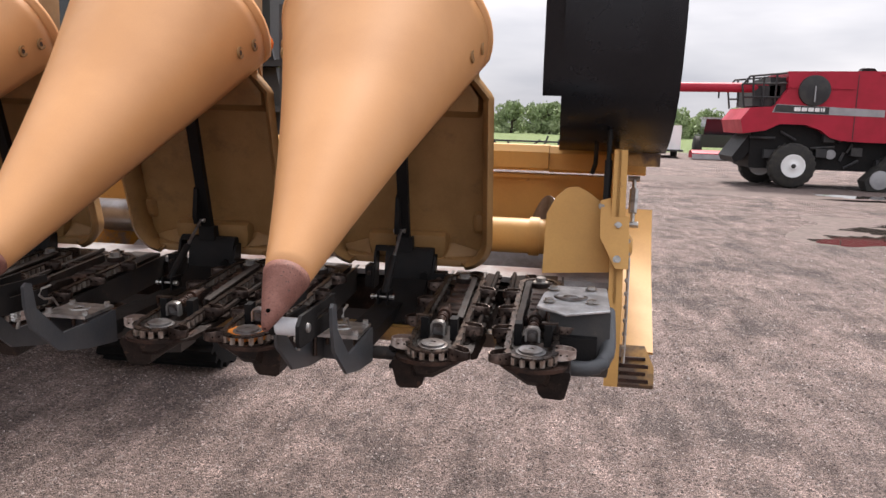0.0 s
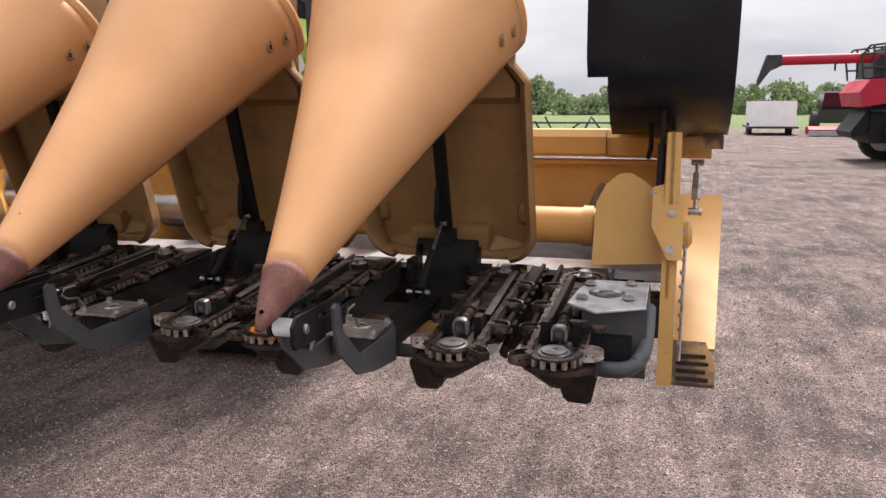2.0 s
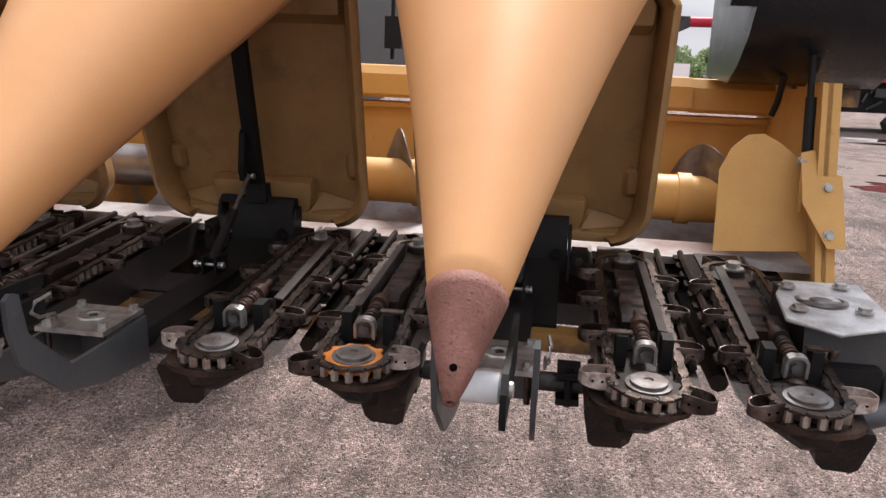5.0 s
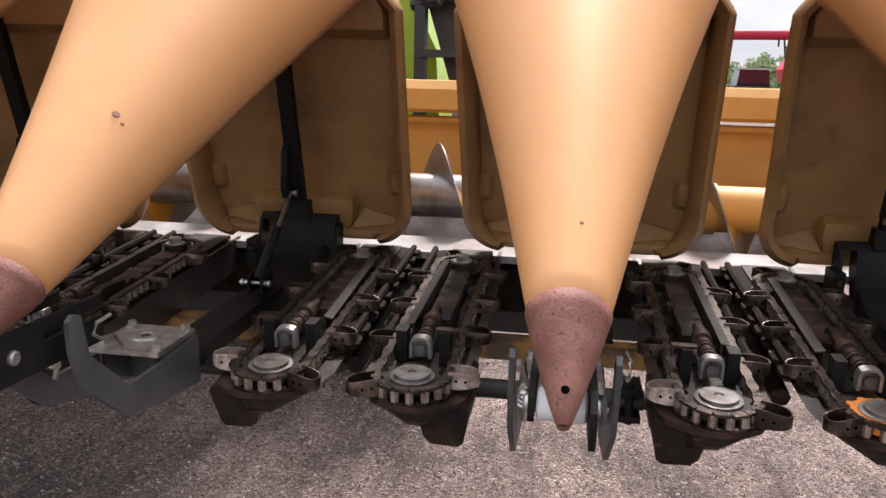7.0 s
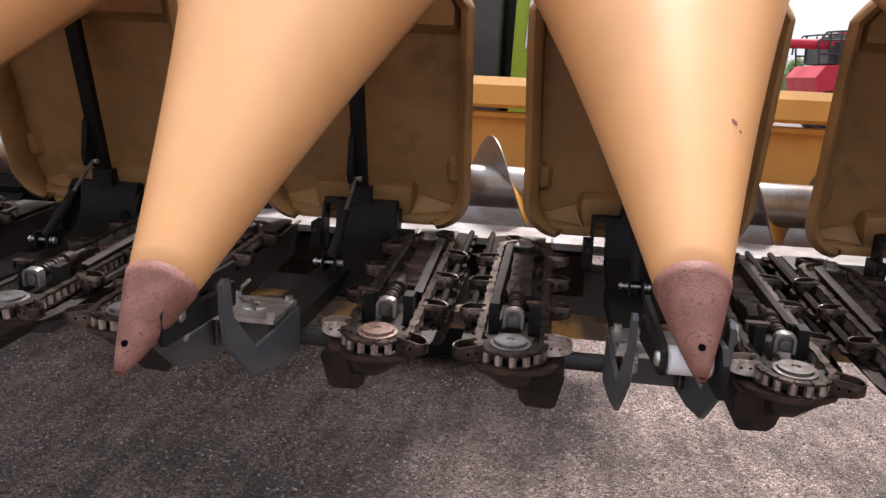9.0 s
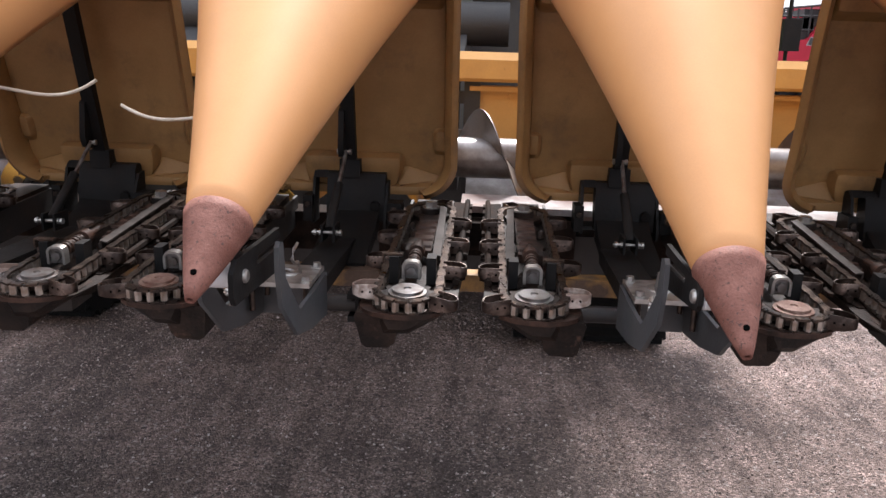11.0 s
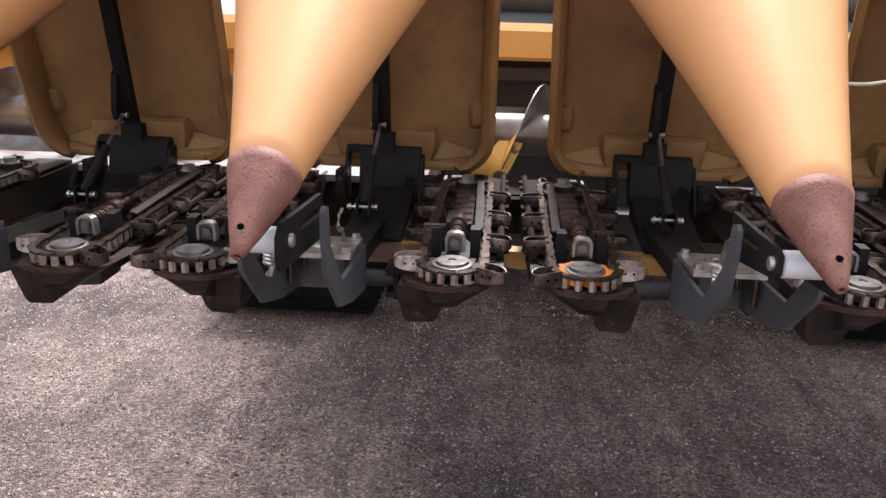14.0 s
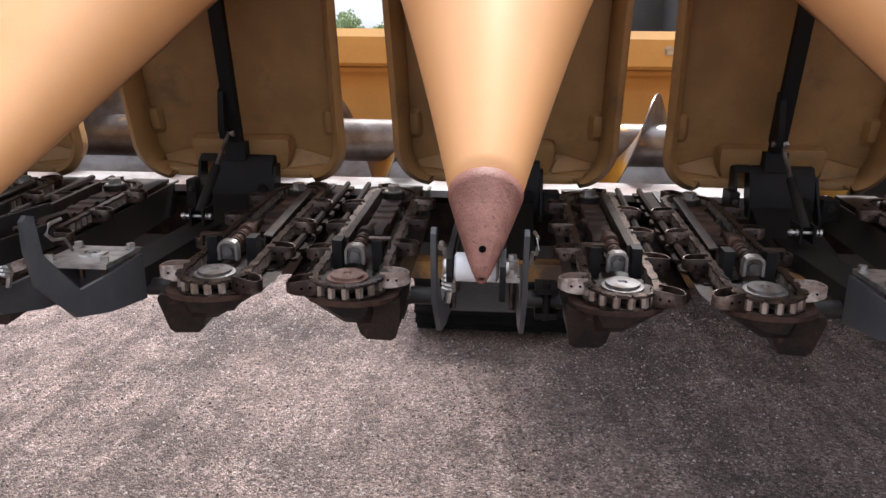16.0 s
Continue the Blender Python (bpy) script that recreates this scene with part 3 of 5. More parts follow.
        for _ in range(26):
            x0, y0, r0 = cx + rnd.uniform(-0.045, 0.045), rnd.uniform(0.12, 0.62), rnd.uniform(0.004, 0.011)
            lathe(bm, (x0, y0, -0.022), (rnd.uniform(-0.4, 0.4), rnd.uniform(-0.4, 0.4), 1), [(0, r0 * 1.3), (r0 * 1.4, r0), (r0 * 2.1, r0 * 0.4)], 6)
        tagged(part("greasy_dirt", bm, M_grease, unit), kind="stuff")
        # deck plate with a notched edge beside the stalk slot
        bm = BM()
        x_in, x_out = s * 0.016, s * 0.07
        pts = [(x_out, 0.1), (x_out, 0.86)]
        for i in range(9, -1, -1):
            y0 = 0.16 + i * 0.07
            pts += [(x_in, y0 + 0.05), (x_in, y0 + 0.02), (x_in + s * 0.014, y0 + 0.01), (x_in + s * 0.014, y0)]
        pts += [(x_in + s * 0.03, 0.1)]
        prism(bm, pts, -0.034, -0.027, "xy")
        part("deck_plate", bm, M_deck, unit)
        bm = BM()
        rod(bm, (s * 0.035, 0.12, -0.018), (s * 0.03, 0.82, -0.014), 0.008, n=6)
        part("stripper_edge", bm, M_deck, unit)
        # outer side sheet under the hood
        bm = BM()
        box(bm, s * 0.2 - 0.004, s * 0.2 + 0.004, 0.12, 0.88, -0.12, -0.03)
        part("side_sheet", bm, M_frame, unit)
    bm = BM()
    box(bm, -0.3, 0.3, 0.84, 0.93, -0.19, -0.07)
    box(bm, -0.1, 0.1, 0.8, 0.9, -0.16, -0.075)
    for s in (-1, 1):
        rod(bm, (s * 0.127, 0.84, -0.09), (s * 0.127, 0.88, -0.06), 0.045, n=10)
    part("gearbox", bm, M_deck, unit, bevel=0.01)
    for s in (-1, 1):
        part("stalk_roll", rod(BM(), (s * 0.055, 0.3, -0.13), (s * 0.055, 0.86, -0.14), 0.02, 0.04, n=8), M_grease, unit)
    return unit


def unit_pose(k):
    return pose(PITCH * (0.5 - k), 0.005 * math.sin(k * 2.3), 1.108, 4.0, 0, 0)


first_unit = row_unit(0, unit_pose(0))
units = [first_unit]
for k in range(1, 11):
    units.append(copy_thing(first_unit, unit_pose(k)))
for k in (1, 6):
    disc = [o for o in units[k].children if o.name.startswith("sprocket")][1]
    disc.data = disc.data.copy()
    disc.data.materials[0] = M_orange
    tagged(disc, "freshly orange-painted sprocket")
    bm = BM()
    lathe(bm, (SPR, 0, -0.003), (0, 0, 1), [(0, 0.05), (0.003, 0.05), (0.0035, 0.036)], 20)
    part("painted_ring", bm, M_orange, units[k], "orange-painted ring round the hub")


for k, side in ((3, 0), (5, 1), (8, 1)):
    cap = [o for o in units[k].children if o.name.startswith("hub_cap")][side]
    cap.data = cap.data.copy()
    cap.data.materials[0] = M_rustcap
    tagged(cap, "rust-brown worn hub cap")


# a few dry strands caught under the noses
for k, s in ((9, -1), (10, -1), (9, 1), (6, -1)):
    rnd = random.Random(40 + k * 2 + s)
    bm = BM()
    for _ in range(4):
        x, y, z = s * (SPR + rnd.uniform(0.035, 0.085)), rnd.uniform(-0.015, 0.02), -0.116
        pts = [(x, y, z)]
        drift = rnd.uniform(-0.007, 0.007)
        for i in range(4):
            x, y, z = x + drift + 0.003 * math.sin(i * 1.9 + drift * 900), y - 0.002, z - rnd.uniform(0.005, 0.009)
            pts.append((x, y, z))
        pipe(bm, pts, 0.0006, 4)
    tagged(part("straw_strand", bm, M_twine, units[k], "dry pale straw strands"), kind="stuff")


# ---- snout supports between the row units ----
def snout_support(m):
    th = thing("snout_support", "grey steel snout support bracket with white nylon roller", "bracket", "snout supports", m)
    for s in (-1, 1):
        bm = BM()
        prism(bm, [(0.09, 1.118), (0.095, 1.022), (-0.05, 1.04), (-0.168, 1.068), (-0.275, 1.155), (-0.294, 1.215), (-0.296, 1.262), (-0.284, 1.27), (-0.266, 1.265), (-0.252, 1.2), (-0.152, 1.112), (-0.02, 1.112)], -0.004, 0.004)
        for v in bm.verts:
            v.co.x += s * 0.068
        part("side_plate", bm, M_bracket, th, "pointed grey steel side plate", bevel=0.0015)
        # slotted arm that carries the roller
        bm = BM()
        xa = 0.034 if s > 0 else -0.038
        fr = 0.0 if s > 0 else 0.035
        prism(bm, [(-0.415 + fr, 1.2 + fr * 0.4), (-0.16, 1.19), (-0.16, 1.232), (-0.3, 1.234), (-0.306, 1.241), (-0.3, 1.248), (-0.16, 1.247), (-0.16, 1.266), (-0.405 + fr, 1.268 - fr * 0.3), (-0.425 + fr, 1.25), (-0.425 + fr, 1.215 + fr * 0.3)], xa - 0.004, xa + 0.004)
        part("arm", bm, M_black, th)
        part("roller_cap", lathe(BM(), (xa + 0.004 * s, -0.37, 1.234), (s, 0, 0), [(0, 0.011), (0.004, 0.0105), (0.006, 0.008)], 16), M_zinc, th, "bright roller end cap")
        # cross shaft to the neighbouring row unit
        bm = BM()
        rod(bm, (0.0, 0.185, 1.02), (0.156 * s, 0.185, 1.02), 0.019, n=16)
        part("cross_shaft", bm, M_frame, th)
    part("rear_web", box(BM(), -0.064, 0.064, 0.084, 0.091, 1.022, 1.117), M_bracket, th)
    bm = BM()
    box(bm, -0.066, 0.066, -0.05, 0.092, 1.121, 1.13)
    lathe(bm, (0.0, 0.03, 1.127), (0, 0, 1), [(0, 0.03), (0.006, 0.028), (0.007, 0.016), (0.0035, 0.015)], 18)
    part("top_plate", bm, M_zinc, th, "bare steel top plate", bevel=0.002)
    for bx, by in ((-0.054, -0.03), (0.054, -0.03), (-0.054, 0.078), (0.054, 0.078)):
        part("bolt", bolt_into(BM(), (bx, by, 1.13), (0, 0, 1), 0.0085, 0.009), M_zinc, th)
        part("bolt_shank", rod(BM(), (bx, by, 1.065), (bx, by, 1.122), 0.006, n=8), M_chain, th)
    part("bolt", bolt_into(BM(), (0.0, 0.03, 1.127), (0, 0, 1), 0.009, 0.003), M_chain, th)
    bm = BM()
    lathe(bm, (-0.032, -0.37, 1.234), (1, 0, 0), [(0, 0.016), (0.003, 0.02), (0.057, 0.02), (0.06, 0.016)], 20)
    part("roller", bm, M_nylon, th, "white nylon roller")
    bm = BM()
    coil = [(-0.053 + 0.008 * math.cos(i * 0.8), -0.165 + 0.008 * math.sin(i * 0.8), 1.168 - i * 0.0009) for i in range(34)]
    pipe(bm, [(-0.06, -0.255, 1.232), (-0.06, -0.235, 1.234), (-0.058, -0.205, 1.222), (-0.055, -0.178, 1.19)] + coil + [(-0.054, -0.16, 1.115)], 0.005, 6)
    part("spring_pin", bm, M_zinc, th, "bent zinc pin with a coil spring")
    bm = BM()
    pipe(bm, [(0.082, -0.21, 1.25), (0.086, -0.25, 1.25), (0.085, -0.26, 1.235), (0.084, -0.24, 1.222), (0.08, -0.2, 1.215), (0.08, -0.18, 1.19)], 0.003, 6)
    part("safety_clip", bm, M_zinc, th)
    bm = BM()
    box(bm, 0.105, 0.15, 0.15, 0.225, 1.04, 1.052)
    box(bm, 0.105, 0.15, 0.155, 0.22, 0.985, 0.998)
    rod(bm, (0.128, 0.162, 0.982), (0.128, 0.162, 1.062), 0.008, n=6)
    part("clamp", bm, M_black, th)
    bm = BM()
    box(bm, -0.04, 0.045, 0.092, 0.62, 1.03, 1.07)
    part("rear_strap", bm, M_black, th)
    return th


first_support = snout_support(pose(0, 0, 0))
for k in range(1, 11):
    copy_thing(first_support, pose(-PITCH * k, 0, 0))


# ---- yellow snouts with rust-brown tips ----
TIP = Vector((0, -0.458, 1.238))
AXIS = radians(33.6)


def cone_r(s):
    if s < 0.165:
        return 0.004 + 0.0487 * (s / 0.165) ** 0.9
    return 0.0527 + 0.2103 * (s - 0.165) + 0.05 * (s - 0.165) ** 2


def flat(s):
    """Height of the cone's section over its width."""
    return 1.0 - 0.15 * min(max((s - 0.16) / 0.6, 0.0), 1.0)


def shell_bm(s0, s1, steps, span0=1.0, span1=1.0, extra=0.0):
    """The upper side of the cone, a curved sheet open below; span: how far round it reaches, in half turns."""
    bm = BM()
    d = Vector((0, math.cos(AXIS), math.sin(AXIS)))
    up = Vector((0, -math.sin(AXIS), math.cos(AXIS)))
    rows = []
    for i in range(steps + 1):
        s = s0 + (s1 - s0) * i / steps
        r = cone_r(s) + extra
        span = span0 + (span1 - span0) * i / steps
        c = TIP + d * s
        row = []
        for j in range(33):
            a = (j / 32 - 0.5) * math.pi * span
            row.append(bm.verts.new(c + Vector((1, 0, 0)) * r * math.sin(a) + up * r * flat(s) * math.cos(a)))
        rows.append(row)
    for u, v in zip(rows, rows[1:]):
        for j in range(32):
            bm.faces.new((u[j], u[j + 1], v[j + 1], v[j]))
    return bm


def thicken(ob, t):
    mod = ob.modifiers.new("thickness", "SOLIDIFY")
    mod.thickness = t
    mod.offset = -1
    return ob


def snout(m):
    th = thing("snout", "smooth yellow plastic snout with a rust-brown steel tip", "snout", "header snouts", m)
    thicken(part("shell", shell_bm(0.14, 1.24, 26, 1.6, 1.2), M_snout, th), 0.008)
    tip = shell_bm(0.0, 0.156, 10, 2.0, 1.62, 0.003)
    thicken(part("tip", tip, M_tip, th, "pitted rust-brown steel tip"), 0.004)
    d = Vector((0, math.cos(AXIS), math.sin(AXIS)))
    up = Vector((0, -math.sin(AXIS), math.cos(AXIS)))
    bm = BM()
    c = TIP + d * 0.036
    r = cone_r(0.036) + 0.003
    rod(bm, c + up * (r - 0.004), c + up * (r + 0.0014), 0.0047, n=14)
    part("tip_hole", bm, M_void, th, "dark pin hole")
    for s in (-1, 1):
        for dist, a in ((1.12, 88), (1.19, 90)):
            a = radians(a) * s
            nrm = Vector((1, 0, 0)) * math.sin(a) + up * math.cos(a)
            p = TIP + d * dist + nrm * (cone_r(dist) + 0.001)
            bm = BM()
            lathe(bm, p - nrm * 0.004, nrm, [(0, 0.02), (0.0055, 0.019), (0.006, 0.014), (0.003, 0.012)], 18)
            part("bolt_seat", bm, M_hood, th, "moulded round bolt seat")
            part("bolt", rod(BM(), p - nrm * 0.003, p + nrm * 0.0005, 0.008, n=10), M_rust, th)
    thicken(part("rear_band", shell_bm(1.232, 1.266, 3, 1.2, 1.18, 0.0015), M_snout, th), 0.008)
    bm = BM()
    box(bm, -0.27, 0.27, 0.6, 0.64, 1.96, 2.0)
    part("hinge_bar", bm, M_black, th)
    return th


first_snout = snout(pose(0, 0, 0))
# small shifts of each snout: sideways, forward, up, tilt
SNOUT_SHIFT = [(-0.024, 0.0, 0.01, 0), (0.0, 0.0, 0.008, 0), (0.0, 0.01, 0.0, 0), (0.006, 0.0, 0.0, 3.0), (0.0, -0.04, -0.006, 0), (0.0, -0.04, -0.002, 0),
               (0.005, -0.05, 0.006, 0), (0.007, 0.01, 0.0, 0), (0, 0, 0, 0), (0, 0, 0.01, 0), (0, 0, 0, 0)]


def snout_pose(k):
    dx, dy, dz, tilt = SNOUT_SHIFT[k]
    hinge = Matrix.Translation((0, 0.6, 1.95))
    return pose(-PITCH * k + dx, dy - 0.0012 * tilt * 18, dz) @ hinge @ pose(0, 0, 0, tilt, 0, 0) @ hinge.inverted()


first_snout.matrix_basis = snout_pose(0)
snouts = [first_snout] + [copy_thing(first_snout, snout_pose(k)) for k in range(1, 11)]


# small scuff marks on two snouts
def scuff(k, dist, deg, size):
    d = Vector((0, math.cos(AXIS), math.sin(AXIS)))
    up = Vector((0, -math.sin(AXIS), math.cos(AXIS)))
    nrm = Vector((1, 0, 0)) * math.sin(radians(deg)) + up * math.cos(radians(deg))
    p = TIP + d * dist + Vector((nrm.x, nrm.y * flat(dist), nrm.z * flat(dist))) * (cone_r(dist) + 0.0005)
    bm = BM()
    lathe(bm, p - nrm * 0.001, nrm, [(0, size * 1.1), (0.0011, size), (0.0012, size * 0.3)], 7)
    ob = part("scuff", bm, M_tip, snouts[k], "small brown scuff")


scuff(2, 0.43, 38, 0.006)
scuff(2, 0.42, 46, 0.003)
scuff(1, 0.25, 8, 0.0025)
scuff(8, 0.6, -10, 0.004)


# ---- folded-up hoods behind the snouts ----
def smooth01(x):
    x = min(max(x, 0.0), 1.0)
    return x * x * (3 - 2 * x)


def hood_y(x, z):
    """Depth of the moulded inside face at x, z: flat middle, folded rim, stepped bolt ledge and corner pockets at the foot."""
    y = 0.89 - 0.3 * (z - 1.24)
    side = 0.094 * smooth01((abs(x) - 0.284) / 0.012)
    low = 0.062 * smooth01((1.196 - z) / 0.02)
    ledge = 0.05 * smooth01((0.142 - abs(x)) / 0.006) * smooth01((1.274 - z) / 0.006)
    ramp = min(max((1.245 - z - 0.25 * (abs(x) - 0.15)) / 0.055, 0.0), 1.0)
    wing = 0.05 * smooth01((abs(x) - 0.15) / 0.012) * ramp
    ear = 0.02 * smooth01((0.018 - abs(abs(x) - 0.264)) / 0.012) * smooth01((0.036 - abs(z - 1.325)) / 0.016)
    crease = 0.003 * smooth01((0.004 - abs(z - 1.43)) / 0.003) * smooth01((abs(x) - 0.2) / 0.02)
    lintel = 0.06 * smooth01((z - 1.71) / 0.012) * smooth01((0.264 - abs(x)) / 0.012)
    return y - max(side, low, ledge, wing, lintel) - ear - crease + 0.01 * smooth01((abs(x) - 0.298) / 0.007)


def hood(m):
    th = thing("divider_hood", "folded-up yellow plastic divider hood, its moulded inside facing forward", "hood", "divider hoods", m)
    bm = BM()
    rows = []
    nz, nx = 96, 104
    for i in range(nz + 1):
        z = 1.165 + (1.96 - 1.165) * (i / nz) ** 1.5
        half = 0.305 - 0.05 * min(max((z - 1.76) / 0.06, 0.0), 1.0)
        slim = 0.014 * smooth01((1.75 - z) / 0.5)
        rise = z - 1.165
        if rise < 0.1:
            half -= 0.1 - math.sqrt(max(0.1 ** 2 - (0.1 - rise) ** 2, 0.0))
        row = []
        for j in range(nx + 1):
            u = 2 * j / nx - 1
            x = half * u
            row.append(bm.verts.new((x + slim * smooth01(-u), hood_y(x * 0.305 / max(half, 0.21), z), z)))
        rows.append(row)
    for u, v in zip(rows, rows[1:]):
        for j in range(nx):
            bm.faces.new((u[j], u[j + 1], v[j + 1], v[j]))
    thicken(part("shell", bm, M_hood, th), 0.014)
    # closed shoulder between hood and snout
    bm = BM()
    for x in (-0.256, 0.25):
        prism(bm, [(0.7, 1.8), (0.6, 1.98), (0.5, 2.1), (0.5, 2.2), (0.7, 2.2)], x, x + 0.006)
    box(bm, -0.25, 0.25, 0.676, 0.696, 1.95, 2.2)
    box(bm, -0.256, 0.256, 0.5, 0.7, 2.2, 2.21)
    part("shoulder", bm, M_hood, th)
    for x in (-0.076, 0.076):
        part("bolt", bolt_into(BM(), (x, hood_y(x, 1.255) - 0.002, 1.255), (0, -1, 0.1), 0.008, 0.006), M_rust, th)
    part("rivet", rod(BM(), (-0.13, hood_y(0.13, 1.18) - 0.002, 1.18), (-0.13, hood_y(0.13, 1.18) + 0.004, 1.18), 0.004, n=8), M_black, th)
    bm = BM()
    prism(bm, [(0.8, 1.215), (0.828, 1.215), (0.64, 1.85), (0.612, 1.85)], -0.019, 0.019)
    box(bm, -0.03, 0.03, 0.785, 0.835, 1.215, 1.268)
    part("support_post", bm, M_black, th, "flat black steel post", bevel=0.003)
    # pivot cover: a bent plate with rounded top that leans on the foot, open at one end
    bm = BM()
    prism(bm, [(0.828, 1.15), (0.834, 1.218), (0.822, 1.229), (0.8, 1.226), (0.785, 1.205), (0.772, 1.15), (0.768, 1.09), (0.8, 1.09)], -0.066, 0.106)
    part("pivot_cover", bm, M_black, th, "black steel pivot cover", bevel=0.004)
    bm = BM()
    prism(bm, [(0.83, 1.08), (0.835, 1.222), (0.81, 1.23), (0.785, 1.21), (0.75, 1.1), (0.75, 1.08)], -0.108, -0.1)
    prism(bm, [(0.834, 1.205), (0.834, 1.226), (0.806, 1.232), (0.79, 1.212)], -0.1, -0.066)
    part("pivot_cheek", bm, M_black, th, bevel=0.002)
    bm = BM()
    prism(bm, [(0.83, 1.07), (0.83, 1.205), (0.79, 1.2), (0.735, 1.1), (0.735, 1.07)], 0.108, 0.116)
    part("pivot_cheek", bm, M_black, th, bevel=0.002)
    part("pivot_lug", box(BM(), -0.128, -0.102, 0.735, 0.81, 1.09, 1.165), M_black, th, bevel=0.004)
    part("pivot_lug", box(BM(), 0.118, 0.16, 0.74, 0.81, 1.09, 1.15), M_black, th, bevel=0.004)
    bm = BM()
    prism(bm, [(0.77, 1.12), (0.7, 1.085), (0.56, 1.052), (0.5, 1.03), (0.5, 1.015), (0.78, 1.06)], -0.06, 0.09)
    part("apron", bm, M_black, th, "black steel apron below the pivot", bevel=0.004)
    part("pivot_boss", rod(BM(), (0.08, 0.79, 1.14), (0.08, 0.76, 1.135), 0.014, n=14), M_black, th)
    for x, z in ((-0.115, 1.14), (0.138, 1.128)):
        part("pivot_bolt", bolt_into(BM(), (x, 0.737, z), (0, -1, 0), 0.008, 0.006), M_chain, th)
    # gas strut in front of the post
    part("strut_gusset", prism(BM(), [(0.765, 1.43), (0.735, 1.41), (0.722, 1.31), (0.735, 1.282), (0.77, 1.275), (0.8, 1.3)], -0.024, -0.008), M_black, th, bevel=0.002)
    part("strut_rod", rod(BM(), (-0.004, 0.748, 1.295), (-0.006, 0.63, 1.205), 0.0055, n=10), M_disc, th, "thin steel strut rod")
    bm = BM()
    rod(bm, (-0.006, 0.645, 1.216), (-0.007, 0.51, 1.115), 0.0125, n=14)
    box(bm, -0.026, -0.02, 0.49, 0.56, 1.085, 1.13)
    box(bm, 0.006, 0.012, 0.49, 0.56, 1.085, 1.13)
    part("gas_strut", bm, M_black, th, "black gas strut")
    bm = BM()
    rod(bm, (-0.026, 0.748, 1.295), (0.01, 0.748, 1.295), 0.005, n=8)
    for x in (-0.03, 0.006):
        rod(bm, (x, 0.748, 1.295), (x + 0.006, 0.748, 1.295), 0.008, n=8)
    part("strut_ball", bm, M_zinc, th)
    bm = BM()
    rod(bm, (-0.05, 0.503, 1.11), (0.028, 0.503, 1.11), 0.0045, n=8)
    for x in (-0.046, -0.031, 0.013, 0.022):
        rod(bm, (x, 0.503, 1.11), (x + 0.006, 0.503, 1.11), 0.0085, n=8)
    part("strut_pin", bm, M_zinc, th)
    return th


# sideways shift of each hood
HOOD_SHIFT = (0.012, 0.024, 0.031, 0.026, 0.0, 0.008, 0.004, 0.026, 0.034, 0.03, 0.03)
first_hood = hood(pose(HOOD_SHIFT[0], 0, 0))
for k in range(1, 11):
    copy_thing(first_hood, pose(-PITCH * k + HOOD_SHIFT[k], 0, 0))

# ---- header frame, trough and auger ----
X_R, X_L = 0.76, -8.0
TB0, TB1 = 0.978, 1.022
frame_th = thing("header_frame", "yellow painted steel header frame with a bare trough", "header frame")
BEAM = [(1.44, 1.47), (1.43, 1.482), (1.43, 1.572), (1.455, 1.6), (1.62, 1.6), (1.62, 1.47)]
part("top_beam", prism(BM(), BEAM, X_L, -3.05), M_paint, frame_th, bevel=0.004)
part("top_beam", prism(BM(), [(y, z + (0.014 if z < 1.5 else -0.009)) for y, z in BEAM], -3.049, 0.495), M_paint, frame_th, bevel=0.004)
bm = BM()
prism(bm, [(y + 0.012, z + (0.01 if z < 1.5 else -0.012)) for y, z in BEAM], 0.497, 0.9)
part("beam_end", bm, M_paint, frame_th, bevel=0.004)
for x0, x1 in ((X_L, -4.45), (-2.72, X_R)):
    bm = BM()
    prism(bm, [(1.5, 1.47), (1.515, 1.47), (1.515, 1.12), (1.46, 1.05), (1.447, 1.055), (1.5, 1.125)], x0, x1)
    part("back_sheet", bm, M_paint, frame_th)
    bm = BM()
    box(bm, x0, x1, 1.47, 1.498, 1.45, 1.467)
    part("sheet_lip", bm, M_paint, frame_th)
# feeder opening: dark frame members
bm = BM()
box(bm, -4.45, -2.72, 1.5, 1.56, 1.4, 1.445)
box(bm, -4.49, -4.43, 1.48, 1.6, 1.0, 1.5)
box(bm, -2.74, -2.68, 1.48, 1.6, 1.0, 1.5)
part("opening_frame", bm, M_darkmach, frame_th)
part("cross_rail", box(BM(), -4.45, -2.72, 1.5, 1.53, 1.283, 1.303), M_steeltube, frame_th, "worn grey rail across the feeder opening", bevel=0.004)
for x in (-4.75, -3.98, -3.6, -3.2, -2.85):
    part("bolt", bolt_into(BM(), (x, 1.43, 1.535), (0, -1, 0), 0.012, 0.008), M_zinc, frame_th)
for x0, x1 in ((X_L, -4.45), (-2.72, X_R)):
    bm = BM()
    pts = [(0.85, 1.132), (1.02, 1.14), (1.07, 1.125), (1.1, 1.068), (1.2, 1.052), (1.31, 1.068), (1.4, 1.115), (1.45, 1.16), (1.46, 1.15), (1.41, 1.1), (1.32, 1.055), (1.2, 1.038), (1.08, 1.055), (1.0, 1.118), (0.85, 1.112)]
    prism(bm, pts, x0, x1)
    part("trough", bm, M_pan, frame_th, "bare worn steel trough")
    bm = BM()
    box(bm, x0, x1, 1.42, 1.48, 1.155, 1.185)
    part("trough_lip", bm, M_paint, frame_th)
bm = BM()
prism(bm, [(0.9, 0.9), (1.06, 0.88), (1.06, 1.03), (0.9, 1.04)], X_L, X_R)
part("lower_beam", bm, M_frame, frame_th, bevel=0.006)
bm = BM()
box(bm, X_L, X_R - 0.05, 0.46, 0.52, TB0, TB1)
